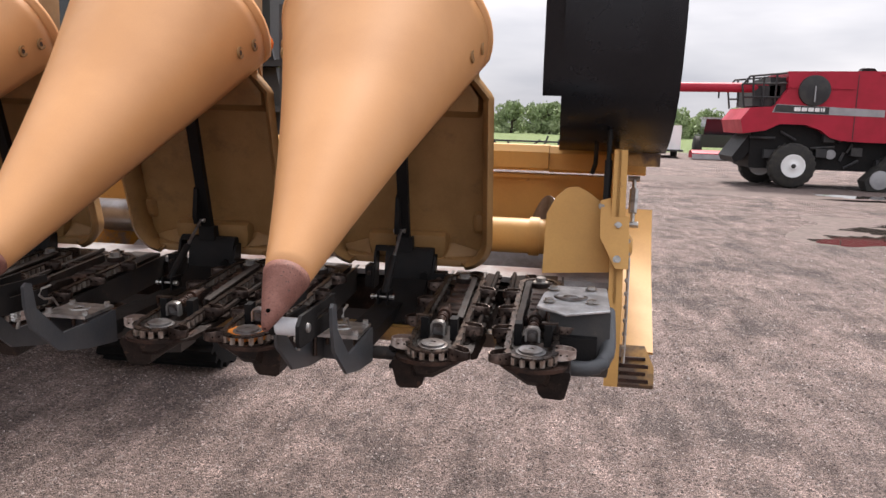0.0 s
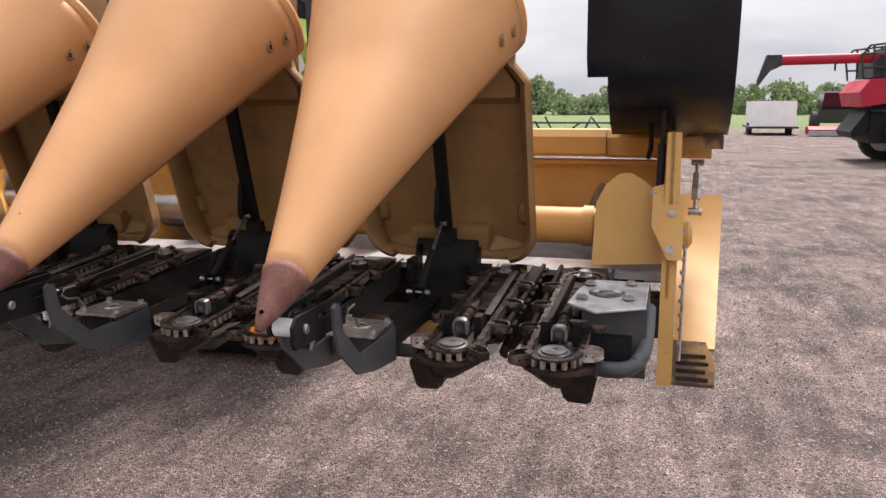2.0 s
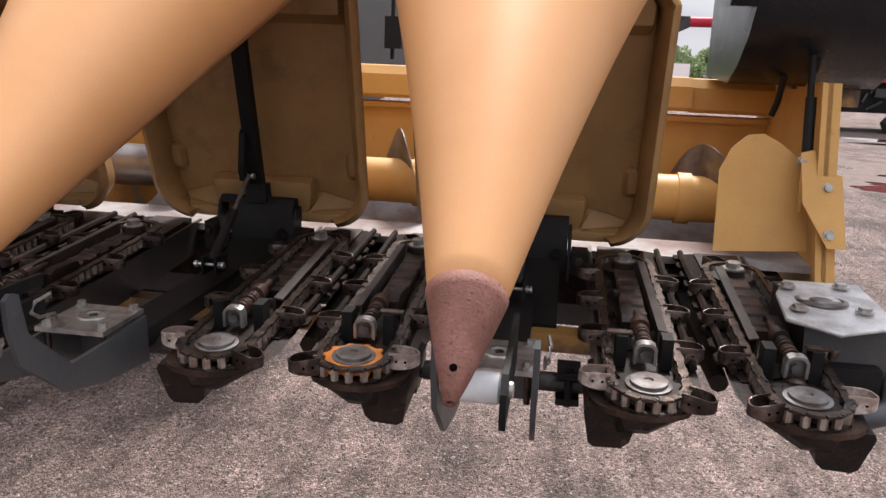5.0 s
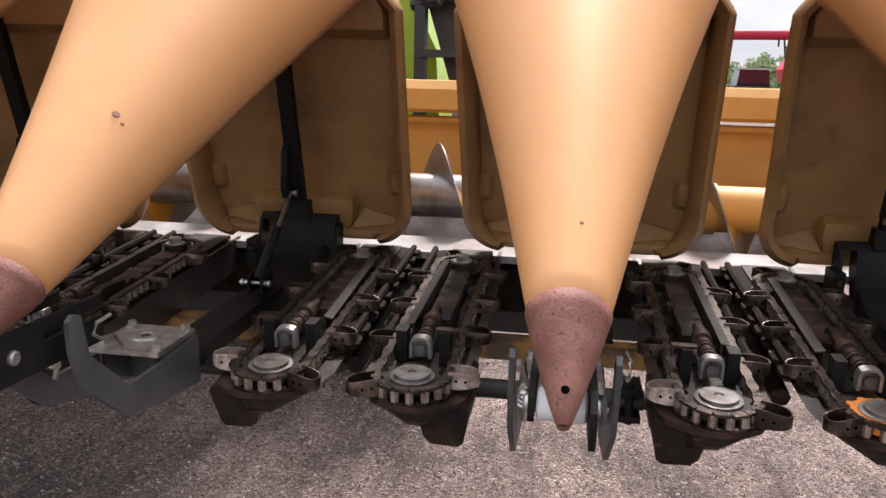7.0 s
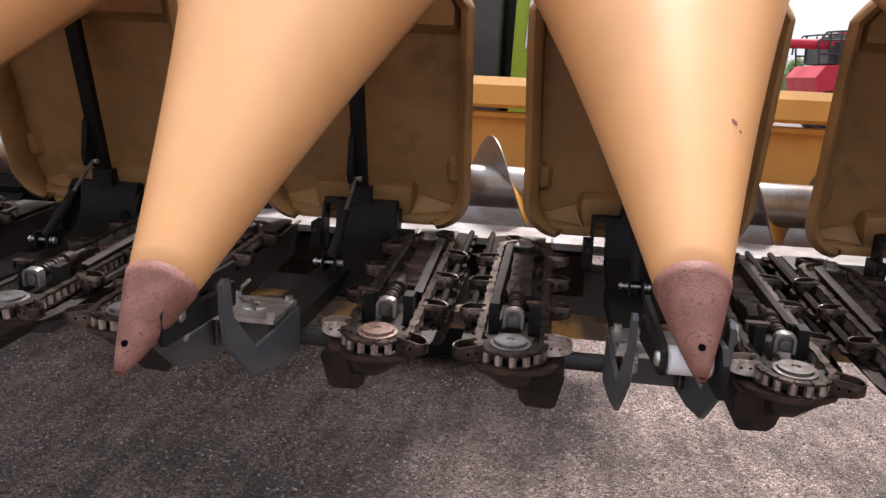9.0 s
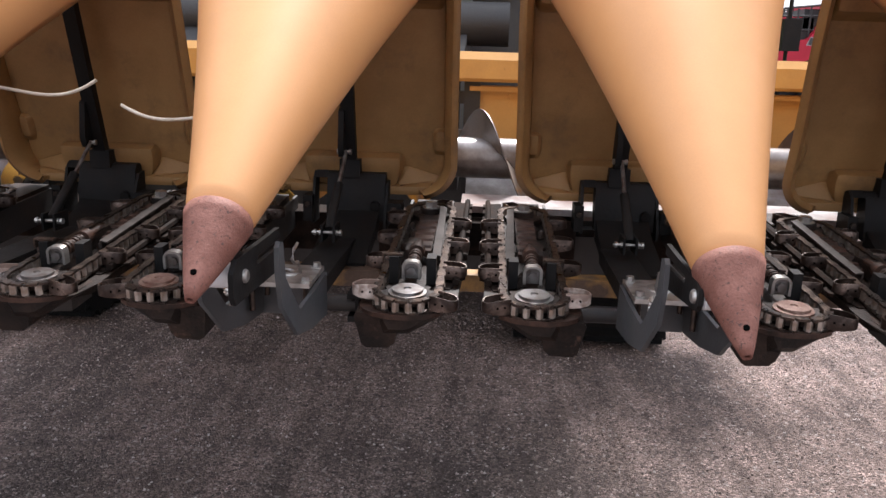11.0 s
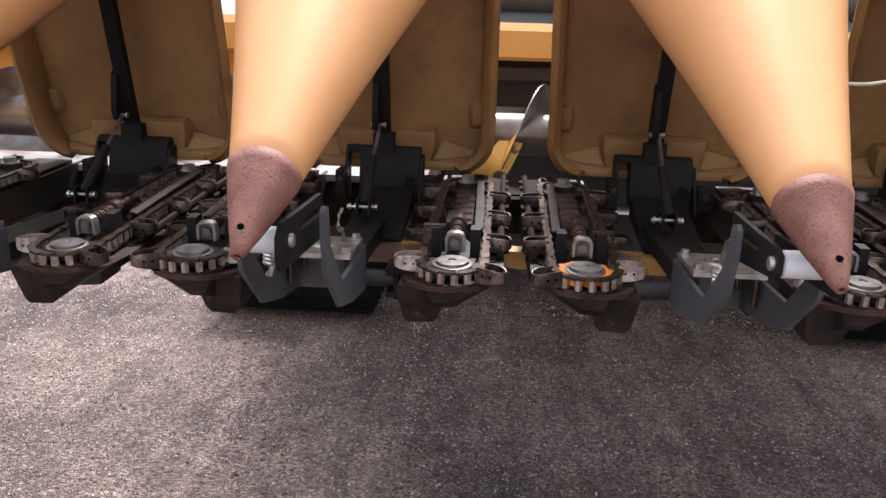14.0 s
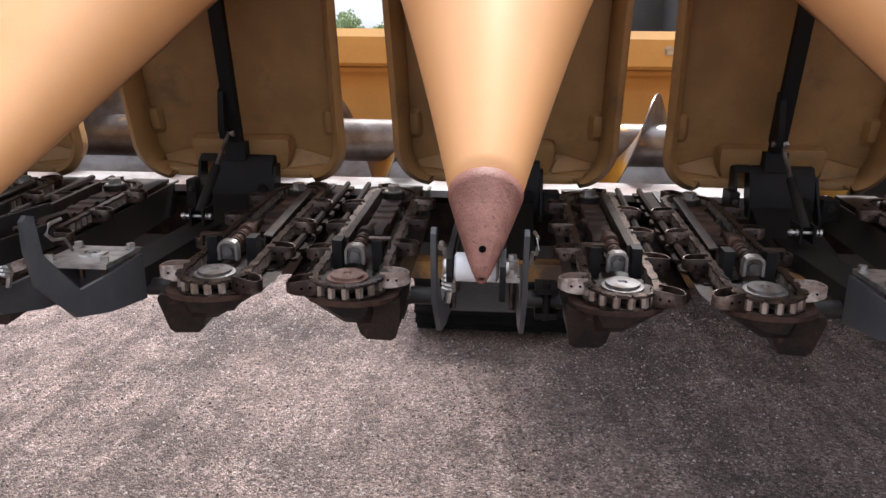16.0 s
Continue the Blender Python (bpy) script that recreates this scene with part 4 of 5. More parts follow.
part("tool_bar", bm, M_shoe, frame_th, "dusty yellow cross bar", bevel=0.004)
bm = BM()
box(bm, X_L - 0.02, X_L, 0.8, 1.65, 0.85, 1.6)
part("end_sheet", bm, M_paint, frame_th)

auger = thing("auger", "cross auger with worn steel tube and yellow flighting", "auger")
AY, AZ = 1.2, 1.236
bm = BM()
rod(bm, (-0.7, AY, AZ), (0.7, AY, AZ), 0.07, n=28)
part("tube", bm, M_paint, auger, "yellow painted tube end")
part("steel_tube", rod(BM(), (X_L, AY, AZ), (-0.7, AY, AZ), 0.069, n=28), M_steeltube, auger, "worn bright steel tube")
for x in (-0.35, 0.46):
    bm = BM()
    rod(bm, (x - 0.02, AY, AZ), (x + 0.02, AY, AZ), 0.078, n=24)
    part("collar", bm, M_paint, auger)


def flight(x0, x1, pitch, hand, top_at, grey_side):
    """A helical sheet of its own thickness: polished on the pushing side, painted on the other."""
    bm = BM()
    n = int(abs(x1 - x0) / pitch * 40)
    prev = None
    for i in range(n + 1):
        x = x0 + (x1 - x0) * i / n
        a = 2 * math.pi * (x - top_at) / pitch * hand
        ring = [bm.verts.new((x + t, AY - r * math.sin(a), AZ + r * math.cos(a))) for t, r in ((-0.003, 0.066), (-0.003, 0.115), (-0.002, 0.166), (0.002, 0.166), (0.003, 0.115), (0.003, 0.066))]
        if prev:
            for j in range(5):
                f = bm.faces.new((prev[j], prev[j + 1], ring[j + 1], ring[j]))
                side = -1 if j < 2 else 1 if j > 2 else 0
                f.material_index = 1 if side == grey_side or side == 0 else 0
        else:
            bm.faces.new(ring)
        prev = ring
    bm.faces.new(prev[::-1])
    return bm


for name, ends, turn, top, grey in (("right_flight", (-3.24, 0.2), 1, -0.42, -1), ("end_flight", (0.4, 0.62), 1, 0.515, -1), ("left_flight", (-7.9, -4.04), -1, -4.82, 1)):
    sheet = part(name, flight(*ends, 0.3755 if turn > 0 else 0.36, turn, top, grey), M_flight, auger)
    sheet.data.materials.append(M_steeltube)


def paddle(start, end, wide, narrow):
    """A broad bent sheet that sweeps the crop from the end of a flight into the feeder opening."""
    bm = BM()
    dx, dz = end[0] - start[0], end[1] - start[1]
    ln = math.hypot(dx, dz)
    px, pz = -dz / ln, dx / ln
    prev = None
    for i in range(11):
        t = i / 10
        x, z, w = start[0] + dx * t, start[1] + dz * t, wide + (narrow - wide) * t ** 1.5
        y = AY - 0.05 - 0.09 * math.sin(math.pi * min(t + 0.15, 1.0))
        ring = [bm.verts.new((x + px * o, y + b, z + pz * o)) for o, b in ((-w / 2, 0.0), (0.0, 0.012), (w / 2, 0.035), (w / 2, 0.042), (0.0, 0.019), (-w / 2, 0.007))]
        if prev:
            for j in range(6):
                bm.faces.new((prev[j], prev[(j + 1) % 6], ring[(j + 1) % 6], ring[j]))
        else:
            bm.faces.new(ring)
        prev = ring
    bm.faces.new(prev[::-1])
    return bm


part("left_paddle", paddle((-4.3, 1.062), (-4.16, 1.275), 0.1, 0.05), M_paddle, auger, "worn yellow feeding paddle")
part("right_paddle", paddle((-3.325, 1.06), (-3.475, 1.285), 0.1, 0.05), M_paddle, auger, "worn yellow feeding paddle")

# ---- right end of the header ----
end = thing("header_end_wall", "yellow steel end panel with bolts, shield and worn skid shoe", "end wall")
bm = BM()
pts = [(0.505, 1.15), (0.742, 1.165), (0.742, 1.375), (0.7, 1.41), (0.66, 1.44), (0.62, 1.46), (0.58, 1.455), (0.54, 1.42), (0.51, 1.36)]
prism(bm, pts, 0.0, 0.01, "xz")
for v in bm.verts:
    v.co.y += 0.875 + (v.co.z - 1.15) * 0.3
part("front_shield", bm, M_paint, end)
bm = BM()
prism(bm, [(0.93, 1.6), (1.66, 1.6), (1.66, 1.2), (1.1, 0.92), (0.86, 0.79), (0.71, 0.8), (0.75, 1.08), (0.86, 1.34)], 0.752, 0.764)
part("side_sheet", bm, M_paint, end)
bm = BM()
prism(bm, [(0.93, 1.6), (0.94, 1.6), (0.87, 1.34), (0.76, 1.08), (0.716, 0.8), (0.706, 0.8), (0.75, 1.08), (0.86, 1.34)], 0.738, 0.785)
part("front_flange", bm, M_paint, end)
bm = BM()
for x, z in ((0.769, 1.01), (0.766, 0.9)):
    rod(bm, (x, 0.70 + (z - 0.76) * 0.16, z), (x, 0.75 + (z - 0.76) * 0.16, z), 0.006, n=10)
part("pin_holes", bm, M_black, end)
bm = BM()
pts = [(0.7, 1.3), (0.7, 1.42), (0.735, 1.43), (0.74, 1.38), (0.80, 1.37), (0.80, 1.2), (0.755, 1.2)]
prism(bm, pts, 0.0, 0.008, "xz")
bmesh.ops.transform(bm, matrix=Matrix.Translation((0, 0.815, 0)) @ Matrix.Shear("XZ", 4, (0, 0)), verts=bm.verts)
for v in bm.verts:
    v.co.y += (v.co.z - 1.23) * 0.6 - 0.03
part("gusset", bm, M_paint, end)
for p in ((0.762, 0.852, 1.338), (0.76, 0.783, 1.23)):
    part("bolt", bolt_into(BM(), p, (0, -1, 0.2), 0.0095, 0.009), M_zinc, end)
for i in range(9):
    z = 1.28 - i * 0.045
    part("edge_bolt", bolt_into(BM(), (0.803, 0.9 + (z - 1.3) * 0.3, z), (0.6, -1, 0), 0.006, 0.006), M_zinc, end)
bm = BM()
pipe(bm, [(0.81, 0.9, 1.22), (0.808, 0.83, 1.0), (0.805, 0.79, 0.86)], 0.006, 6)
part("edge_rod", bm, M_zinc, end)
# sloping rear shield and worn shoe
bm = BM()
prof = [(1.68, 1.315), (1.6, 1.22), (1.42, 1.08), (1.2, 0.97), (1.0, 0.88), (0.955, 0.86)]
low = [(y + 0.01, z - 0.012) for y, z in reversed(prof)]
prism(bm, prof + low, 0.79, 0.935)
for v in bm.verts:
    if v.co.x > 0.9:
        v.co.x += 0.05 * (v.co.y - 1.15)
part("rear_shield", bm, M_paint, end, bevel=0.003)
bm = BM()
prof = [(0.965, 0.88), (0.9, 0.82), (0.87, 0.76), (0.89, 0.74), (0.98, 0.735), (0.98, 0.745), (0.9, 0.755), (0.885, 0.77), (0.915, 0.815), (0.975, 0.868)]
prism(bm, prof, 0.77, 0.925)
for v in bm.verts:
    if v.co.x > 0.9 and v.co.y > 0.9 and v.co.z > 0.8:
        v.co.x -= 0.03
part("skid_shoe", bm, M_shoe, end, "worn yellow shoe with dark scraped slots")
bm = BM()
for i in range(4):
    z = 0.772 + i * 0.024
    y = 0.866 + (z - 0.76) * 0.55
    box(bm, 0.8, 0.905 - 0.01 * (i % 2), y - 0.004, y + 0.006, z - 0.006, z + 0.006)
part("wear_slots", bm, M_rust, end)
# turnbuckle
bm = BM()
rod(bm, (0.85, 1.38, 1.47), (0.846, 1.3, 1.3), 0.009, n=8)
rod(bm, (0.85, 1.36, 1.43), (0.846, 1.315, 1.335), 0.017, n=6)
rod(bm, (0.825, 1.38, 1.47), (0.872, 1.38, 1.47), 0.012, n=8)
rod(bm, (0.82, 1.3, 1.29), (0.87, 1.3, 1.29), 0.014, n=8)
part("turnbuckle", bm, M_zinc, end, "zinc-plated turnbuckle")
bm = BM()
lathe(bm, (0.79, 1.1, 1.23), (1, 0, 0), [(0, 0.05), (0.03, 0.05), (0.045, 0.03)], 18)
part("bearing_cap", bm, M_paint, end)

# bearing stand beside the last row unit
stand = thing("drive_stand", "dark grey drive stand with steel cover plate and tube bumper", "drive stand")
bm = BM()
prism(bm, [(0.2, 1.175), (0.44, 1.19), (0.44, 1.0), (0.22, 0.985), (0.17, 1.02)], 0.55, 0.715)
part("body", bm, M_frame, stand, bevel=0.008)
bm = BM()
prism(bm, [(0.52, 0.2), (0.535, 0.34), (0.57, 0.43), (0.72, 0.43), (0.72, 0.2), (0.6, 0.14)], 0, 0.008, "xy")
bmesh.ops.transform(bm, matrix=pose(-0.008, -0.01, 1.166, 3.5, 0, 0), verts=bm.verts)
part("cover_plate", bm, M_plate, stand, "bare steel cover plate", bevel=0.002)
bm = BM()
lathe(bm, (0.605, 0.3, 1.19), (0, 0.06, 1), [(0, 0.05), (0.005, 0.049), (0.006, 0.04), (0.003, 0.039), (0.003, 0.022), (0.006, 0.02)], 24)
part("round_cover", bm, M_disc, stand)
for bx, by in ((0.545, 0.23), (0.555, 0.36), (0.665, 0.38), (0.665, 0.24)):
    part("bolt", bolt_into(BM(), (bx, by, 1.18 + by * 0.06), (0, 0, 1), 0.012, 0.006), M_zinc, stand)
bm = BM()
pipe(bm, [(0.575, 0.14, 1.036), (0.62, 0.12, 1.036), (0.655, 0.115, 1.038), (0.68, 0.12, 1.044), (0.698, 0.135, 1.054), (0.708, 0.16, 1.068), (0.713, 0.19, 1.084), (0.714, 0.24, 1.11), (0.714, 0.32, 1.15)], 0.021, 14)
part("tube_bumper", bm, M_bracket, stand, "smooth grey bent tube bumper")
bm = BM()
box(bm, 0.58, 0.68, 0.155, 0.2, 1.05, 1.11)
part("recess", bm, M_black, stand)
bm = BM()
lathe(bm, (0.5, 0.12, 1.085), (1, 0, 0), [(0, 0.012), (0.06, 0.018), (0.075, 0.012)], 10)
part("grease_point", bm, M_lug, stand)

# black end divider, folded up
div = thing("end_divider", "folded-up black plastic end divider on the header", "divider")
bm = BM()
prism(bm, [(1.14, 1.585), (1.5, 1.6), (1.5, 2.6), (0.79, 2.6), (0.8, 2.2), (0.812, 2.0), (0.835, 1.88), (0.87, 1.79), (0.93, 1.71), (1.03, 1.635)], 0.54, 0.938)
part("lower_body", bm, M_blackpoly, div, bevel=0.04, segs=4)
bm = BM()
prism(bm, [(0.88, 1.78), (1.05, 1.79), (1.05, 2.6), (0.79, 2.6), (0.84, 1.84)], 0.475, 0.865)
part("upper_body", bm, M_blackpoly, div, bevel=0.04, segs=3)
bm = BM()
rod(bm, (0.72, 0.92, 1.4), (0.722, 1.0, 1.7), 0.009, n=12)
rod(bm, (0.72, 0.915, 1.4), (0.721, 0.955, 1.56), 0.014, n=12)
part("gas_strut", bm, M_black, div)
bm = BM()
for x in (0.708, 0.732):
    rod(bm, (x, 0.87, 1.27), (x, 0.9, 1.4), 0.005, n=6)
part("strut_fork", bm, M_paint, div)
part("strut_bolt", bolt_into(BM(), (0.705, 0.9, 1.4), (0, -1, 0), 0.009, 0.012), M_zinc, div)
bm = BM()
pipe(bm, [(0.69, 1.0, 1.72), (0.68, 1.08, 1.62), (0.68, 1.12, 1.54), (0.67, 1.13, 1.5)], 0.009, 8)
part("strap", bm, M_black, div)
bm = BM()
box(bm, 0.74, 0.84, 1.22, 1.3, 1.575, 1.605)
box(bm, 0.8, 0.93, 1.22, 1.32, 1.53, 1.58)
part("latch", bm, M_shoe, div, "worn yellow-brown latch")

# ---- loose twine between the hoods ----
for pts in ([(-3.82, 0.14, 1.51), (-3.74, 0.13, 1.487), (-3.64, 0.125, 1.474), (-3.56, 0.12, 1.462), (-3.5, 0.115, 1.476), (-3.461, 0.111, 1.501)],
            [(-3.395, 0.076, 1.455), (-3.36, 0.078, 1.434), (-3.31, 0.08, 1.424), (-3.24, 0.08, 1.434), (-3.16, 0.09, 1.448), (-3.06, 0.1, 1.46)]):
    c = bpy.data.curves.new("twine", "CURVE")
    c.dimensions = "3D"
    sp = c.splines.new("NURBS")
    sp.points.add(len(pts) - 1)
    for p, q in zip(sp.points, pts):
        p.co = (*q, 1)
    sp.use_endpoint_u = True
    sp.order_u = 4
    c.bevel_depth = 0.0035
    c.materials.append(M_twine)
    tw = new("twine", c)
    tagged(tw, "pale loose twine sticking out from a yellow snout", "twine", "loose twine")

# ---- the combine that carries the header ----
combine = thing("combine", "lime green and dark grey combine behind the corn header", "combine")
CX = -3.42
bm = BM()
prism(bm, [(1.62, 1.05), (1.62, 1.5), (3.2, 1.95), (3.2, 1.2)], -4.48, CX + 0.66)
part("feeder_house", bm, M_darkmach, combine, bevel=0.02)
bm = BM()
rod(bm, (CX - 0.95, 2.3, 1.72), (CX + 0.85, 2.3, 1.72), 0.1, n=20)
part("lift_tube", bm, M_darkmach, combine)
bm = BM()
prism(bm, [(3.1, 1.2), (3.1, 2.5), (3.3, 3.8), (5.0, 3.8), (5.0, 1.2)], CX - 1.25, CX + 1.36)
part("cab_base", bm, M_darkmach, combine, bevel=0.05)
bm = BM()
prism(bm, [(3.06, 2.1), (3.06, 2.6), (3.24, 3.5), (3.28, 3.5), (3.12, 2.6), (3.12, 2.1)], CX - 0.95, CX + 0.95)
part("windscreen", bm, M_glass, combine)
bm = BM()
box(bm, CX - 0.9, CX + 0.9, 3.0, 3.4, 1.93, 2.05)
part("cab_sill", bm, M_lime, combine, "lime green sill", bevel=0.02)
bm = BM()
prism(bm, [(4.0, 1.1), (4.0, 3.8), (10.0, 3.8), (10.0, 1.3)], CX - 1.75, CX + 1.7)
part("body", bm, M_darkmach, combine, bevel=0.05)
bm = BM()
prism(bm, [(CX + 1.42, 1.2), (CX + 1.44, 2.2), (CX + 1.58, 2.3), (CX + 1.86, 1.75), (CX + 1.9, 1.2)], 3.4, 3.9, "xz")
part("side_panel", bm, M_lime, combine, "lime green side panel", bevel=0.03)
bm = BM()
prism(bm, [(CX + 1.5, 1.75), (CX + 1.52, 2.1), (CX + 1.6, 2.12), (CX + 1.66, 1.95)], 3.38, 3.4, "xz")
part("decal", bm, M_white, combine, "white mark on the side panel")
ladder = BM()
for x in (CX + 1.8, CX + 2.1):
    box(ladder, x - 0.03, x + 0.03, 3.2, 3.3, 0.6, 2.4)
for z in (0.8, 1.1, 1.4, 1.7, 2.0):
    box(ladder, CX + 1.8, CX + 2.1, 3.18, 3.36, z, z + 0.04)
prism(ladder, [(CX + 1.76, 2.2), (CX + 1.96, 2.2), (CX + 2.12, 1.5), (CX + 1.98, 1.5)], 3.3, 3.34, "xz")
part("ladder", ladder, M_darkmach, combine)
bm = BM()
rod(bm, (CX + 2.5, 3.4, 1.6), (CX + 2.5, 3.4, 2.1), 0.012, n=8)
rod(bm, (CX + 1.9, 3.5, 2.05), (CX + 2.5, 3.4, 2.05), 0.02, n=8)
box(bm, CX + 2.46, CX + 2.56, 3.36, 3.42, 1.66, 1.84)
part("mirror", bm, M_black, combine, "small black mirror on a rail")
bm = BM()
pipe(bm, [(CX + 1.7, 3.3, 2.4), (CX + 1.9, 3.2, 2.3), (CX + 2.0, 3.2, 2.15), (CX + 1.9, 3.2, 2.0), (CX + 1.75, 3.25, 1.98)], 0.035, 8)
part("handrail", bm, M_darkmach, combine)
bm = BM()
lathe(bm, (CX + 1.98, 3.15, 2.14), (0, -1, 0), [(0, 0.07), (0.03, 0.07), (0.045, 0.04)], 16)
part("turn_lamp", bm, M_lamp, combine, "amber turn lamp")


def track_unit(xc):
    """A rubber track: belt with cleats round wheels."""
    loop = []
    for y, z, r, a0, a1 in ((2.97, 0.32, 0.3, 100, 270), (4.75, 0.32, 0.3, 270, 430), (3.9, 1.0, 0.42, 60, 120)):
        for i in range(11):
            a = radians(a0 + (a1 - a0) * i / 10)
            loop.append((y + r * math.cos(a), z + r * math.sin(a)))
    n = len(loop)
    outline = []
    for i in range(n):
        (y0, z0), (y1, z1) = loop[i], loop[(i + 1) % n]
        ln = math.hypot(y1 - y0, z1 - z0)
        cnt = max(1, int(ln / 0.13))
        nx, nz = (z1 - z0) / max(ln, 1e-6), -(y1 - y0) / max(ln, 1e-6)
        for j in range(cnt):
            for f, h in ((0.1, 0.0), (0.2, 0.045), (0.5, 0.045), (0.6, 0.0)):
                t = (j + f) / cnt
                y, z = y0 + (y1 - y0) * t + nx * h, z0 + (z1 - z0) * t + nz * h
                outline.append((y, max(z, 0.0)))
    return prism(BM(), outline, xc - 0.42, xc + 0.42)


for xc in (-5.34, -2.03):
    part("rubber_track", track_unit(xc), M_track, combine)
bm = BM()
box(bm, -4.95, -2.4, 3.5, 4.2, 0.55, 1.2)
part("axle", bm, M_darkmach, combine, bevel=0.03)
# unseen block added under the body to keep sky light off the ground
bm = BM()
prism(bm, [(3.3, 0.95), (4.2, 0.6), (9.5, 0.6), (9.5, 1.3), (3.3, 1.3)], -4.9, -2.45)
part("belly_pan", bm, M_darkmach, combine, bevel=0.03)

# ---- red combine across the yard ----
red = thing("red_combine", "red combine with grey-hubbed tyres standing side-on in the yard", "combine")
Y0, Y1 = 22.6, 25.6
bm = BM()
prism(bm, [(5.6, 1.55), (5.5, 1.95), (5.75, 2.3), (6.4, 2.35), (6.75, 2.85), (6.72, 3.35), (14.0, 3.5), (14.0, 1.35), (8.9, 1.4), (8.3, 1.42), (8.0, 1.5), (7.75, 1.7),
           (7.3, 1.85), (6.6, 1.85), (6.2, 1.65)], Y0, Y1, "xz")
part("body", bm, M_red, red, bevel=0.16, segs=4)
bm = BM()
box(bm, 5.9, 14.0, Y0 + 0.35, Y1 - 0.35, 0.55, 1.9)
part("undercarriage", bm, M_black, red)
bm = BM()
prism(bm, [(6.35, 2.18), (6.45, 2.42), (9.4, 2.32), (9.4, 2.12)], Y0 - 0.012, Y0 - 0.004, "xz")
part("stripe", bm, M_grey, red, "grey stripe")
bm = BM()
prism(bm, [(6.4, 2.2), (6.45, 2.4), (7.9, 2.36), (7.9, 2.16)], Y0 - 0.02, Y0 - 0.013, "xz")
part("dark_band", bm, M_darkmach, red)
bm = BM()
for x0, x1 in ((6.95, 7.12), (7.15, 7.3), (7.33, 7.48), (7.51, 7.64), (7.67, 7.71), (7.73, 7.78)):
    box(bm, x0, x1, Y0 - 0.03, Y0 - 0.022, 2.23, 2.34)
part("mark", bm, M_white, red, "white bars of a worn maker's mark")
bm = BM()
lathe(bm, (7.45, Y0 - 0.09, 2.82), (0, 1, 0), [(0, 0.4), (0.01, 0.43), (0.08, 0.44), (0.09, 0.44)], 32)
part("air_screen", bm, M_darkmach, red, "round dark air screen")
bm = BM()
box(bm, 7.44, 7.47, Y0 - 0.13, Y0 - 0.09, 2.5, 2.95)
part("wiper", bm, M_grey, red)
bm = BM()
box(bm, 8.6, 8.62, Y0 - 0.01, Y0 + 0.01, 1.45, 3.3)
part("panel_gap", bm, M_darkmach, red)
bm = BM()
box(bm, 6.78, 8.5, Y0 - 0.04, Y0 + 0.1, 2.88, 2.91)
box(bm, 9.2, 14.0, Y0 - 0.04, Y0 + 0.1, 3.3, 3.34)
part("body_ridge", bm, M_red, red, bevel=0.01)
bm = BM()
prism(bm, [(11.9, 1.36), (10.6, 1.36), (10.2, 1.2), (9.75, 1.42), (10.4, 1.72), (11.9, 1.8)], Y0 - 0.25, Y0, "xz")
part("fender", bm, M_red, red, bevel=0.04)
random.seed(9)
for i in range(16):
    x, z = random.uniform(6.0, 10.0), random.uniform(0.75, 1.55)
    bm = BM()
    if i % 2:
        rod(bm, (x, Y0 + 0.2, z), (x + random.uniform(-0.7, 0.7), Y0 + 0.25, z + random.uniform(-0.3, 0.3)), 0.04, n=8)
    else:
        box(bm, x - 0.15, x + 0.15, Y0 + 0.12, Y0 + 0.5, z - 0.12, z + 0.12)
    part("drive_part", bm, M_darkmach, red)
bm = BM()
prism(bm, [(8.75, 3.4), (8.8, 3.5), (9.1, 3.5), (9.2, 3.4)], Y0 + 0.3, Y0 + 0.6, "xz")
part("beacon_box", bm, M_black, red, bevel=0.03)
for x0, z0, x1, z1 in ((5.5, 2.98, 6.9, 3.02), (5.55, 2.6, 6.7, 2.62), (5.7, 3.2, 6.8, 3.32), (5.5, 2.98, 5.6, 2.3), (5.7, 3.2, 5.55, 2.98), (6.1, 2.3, 6.1, 3.2), (6.45, 2.3, 6.45, 3.3), (5.85, 2.4, 5.8, 3.2)):
    for y in (22.8, 25.0):
        part("rail", rod(BM(), (x0, y, z0), (x1, y, z1), 0.03, n=6), M_darkmach, red)
bm = BM()
box(bm, 5.85, 6.6, 22.9, 25.2, 2.35, 2.95)
box(bm, 6.3, 6.9, 22.9, 25.2, 2.6, 3.2)
part("engine_block", bm, M_darkmach, red, bevel=0.05)
bm = BM()
rod(bm, (3.45, 23.0, 2.85), (5.8, 23.0, 2.88), 0.14, n=16)
rod(bm, (5.8, 23.0, 2.88), (7.5, 23.4, 2.95), 0.14, n=16)
part("unloading_auger", bm, M_red, red)
part("auger_hook", rod(BM(), (4.9, 23.0, 2.55), (4.9, 23.0, 2.75), 0.025, n=6), M_black, red)
bm = BM()
prism(bm, [(3.5, 2.7), (3.5, 3.0), (3.1, 3.0), (2.88, 2.3), (2.9, 2.12), (3.2, 2.55)], 22.85, 23.15, "xz")
part("spout", bm, M_darkmach, red, "dark rubber spout")
bm = BM()
prism(bm, [(5.85, 1.5), (6.15, 1.45), (5.75, 0.8), (5.5, 0.68), (5.42, 0.85)], Y0 + 0.4, Y1 - 0.4, "xz")
part("chaff_spreader", bm, M_black, red, bevel=0.03)


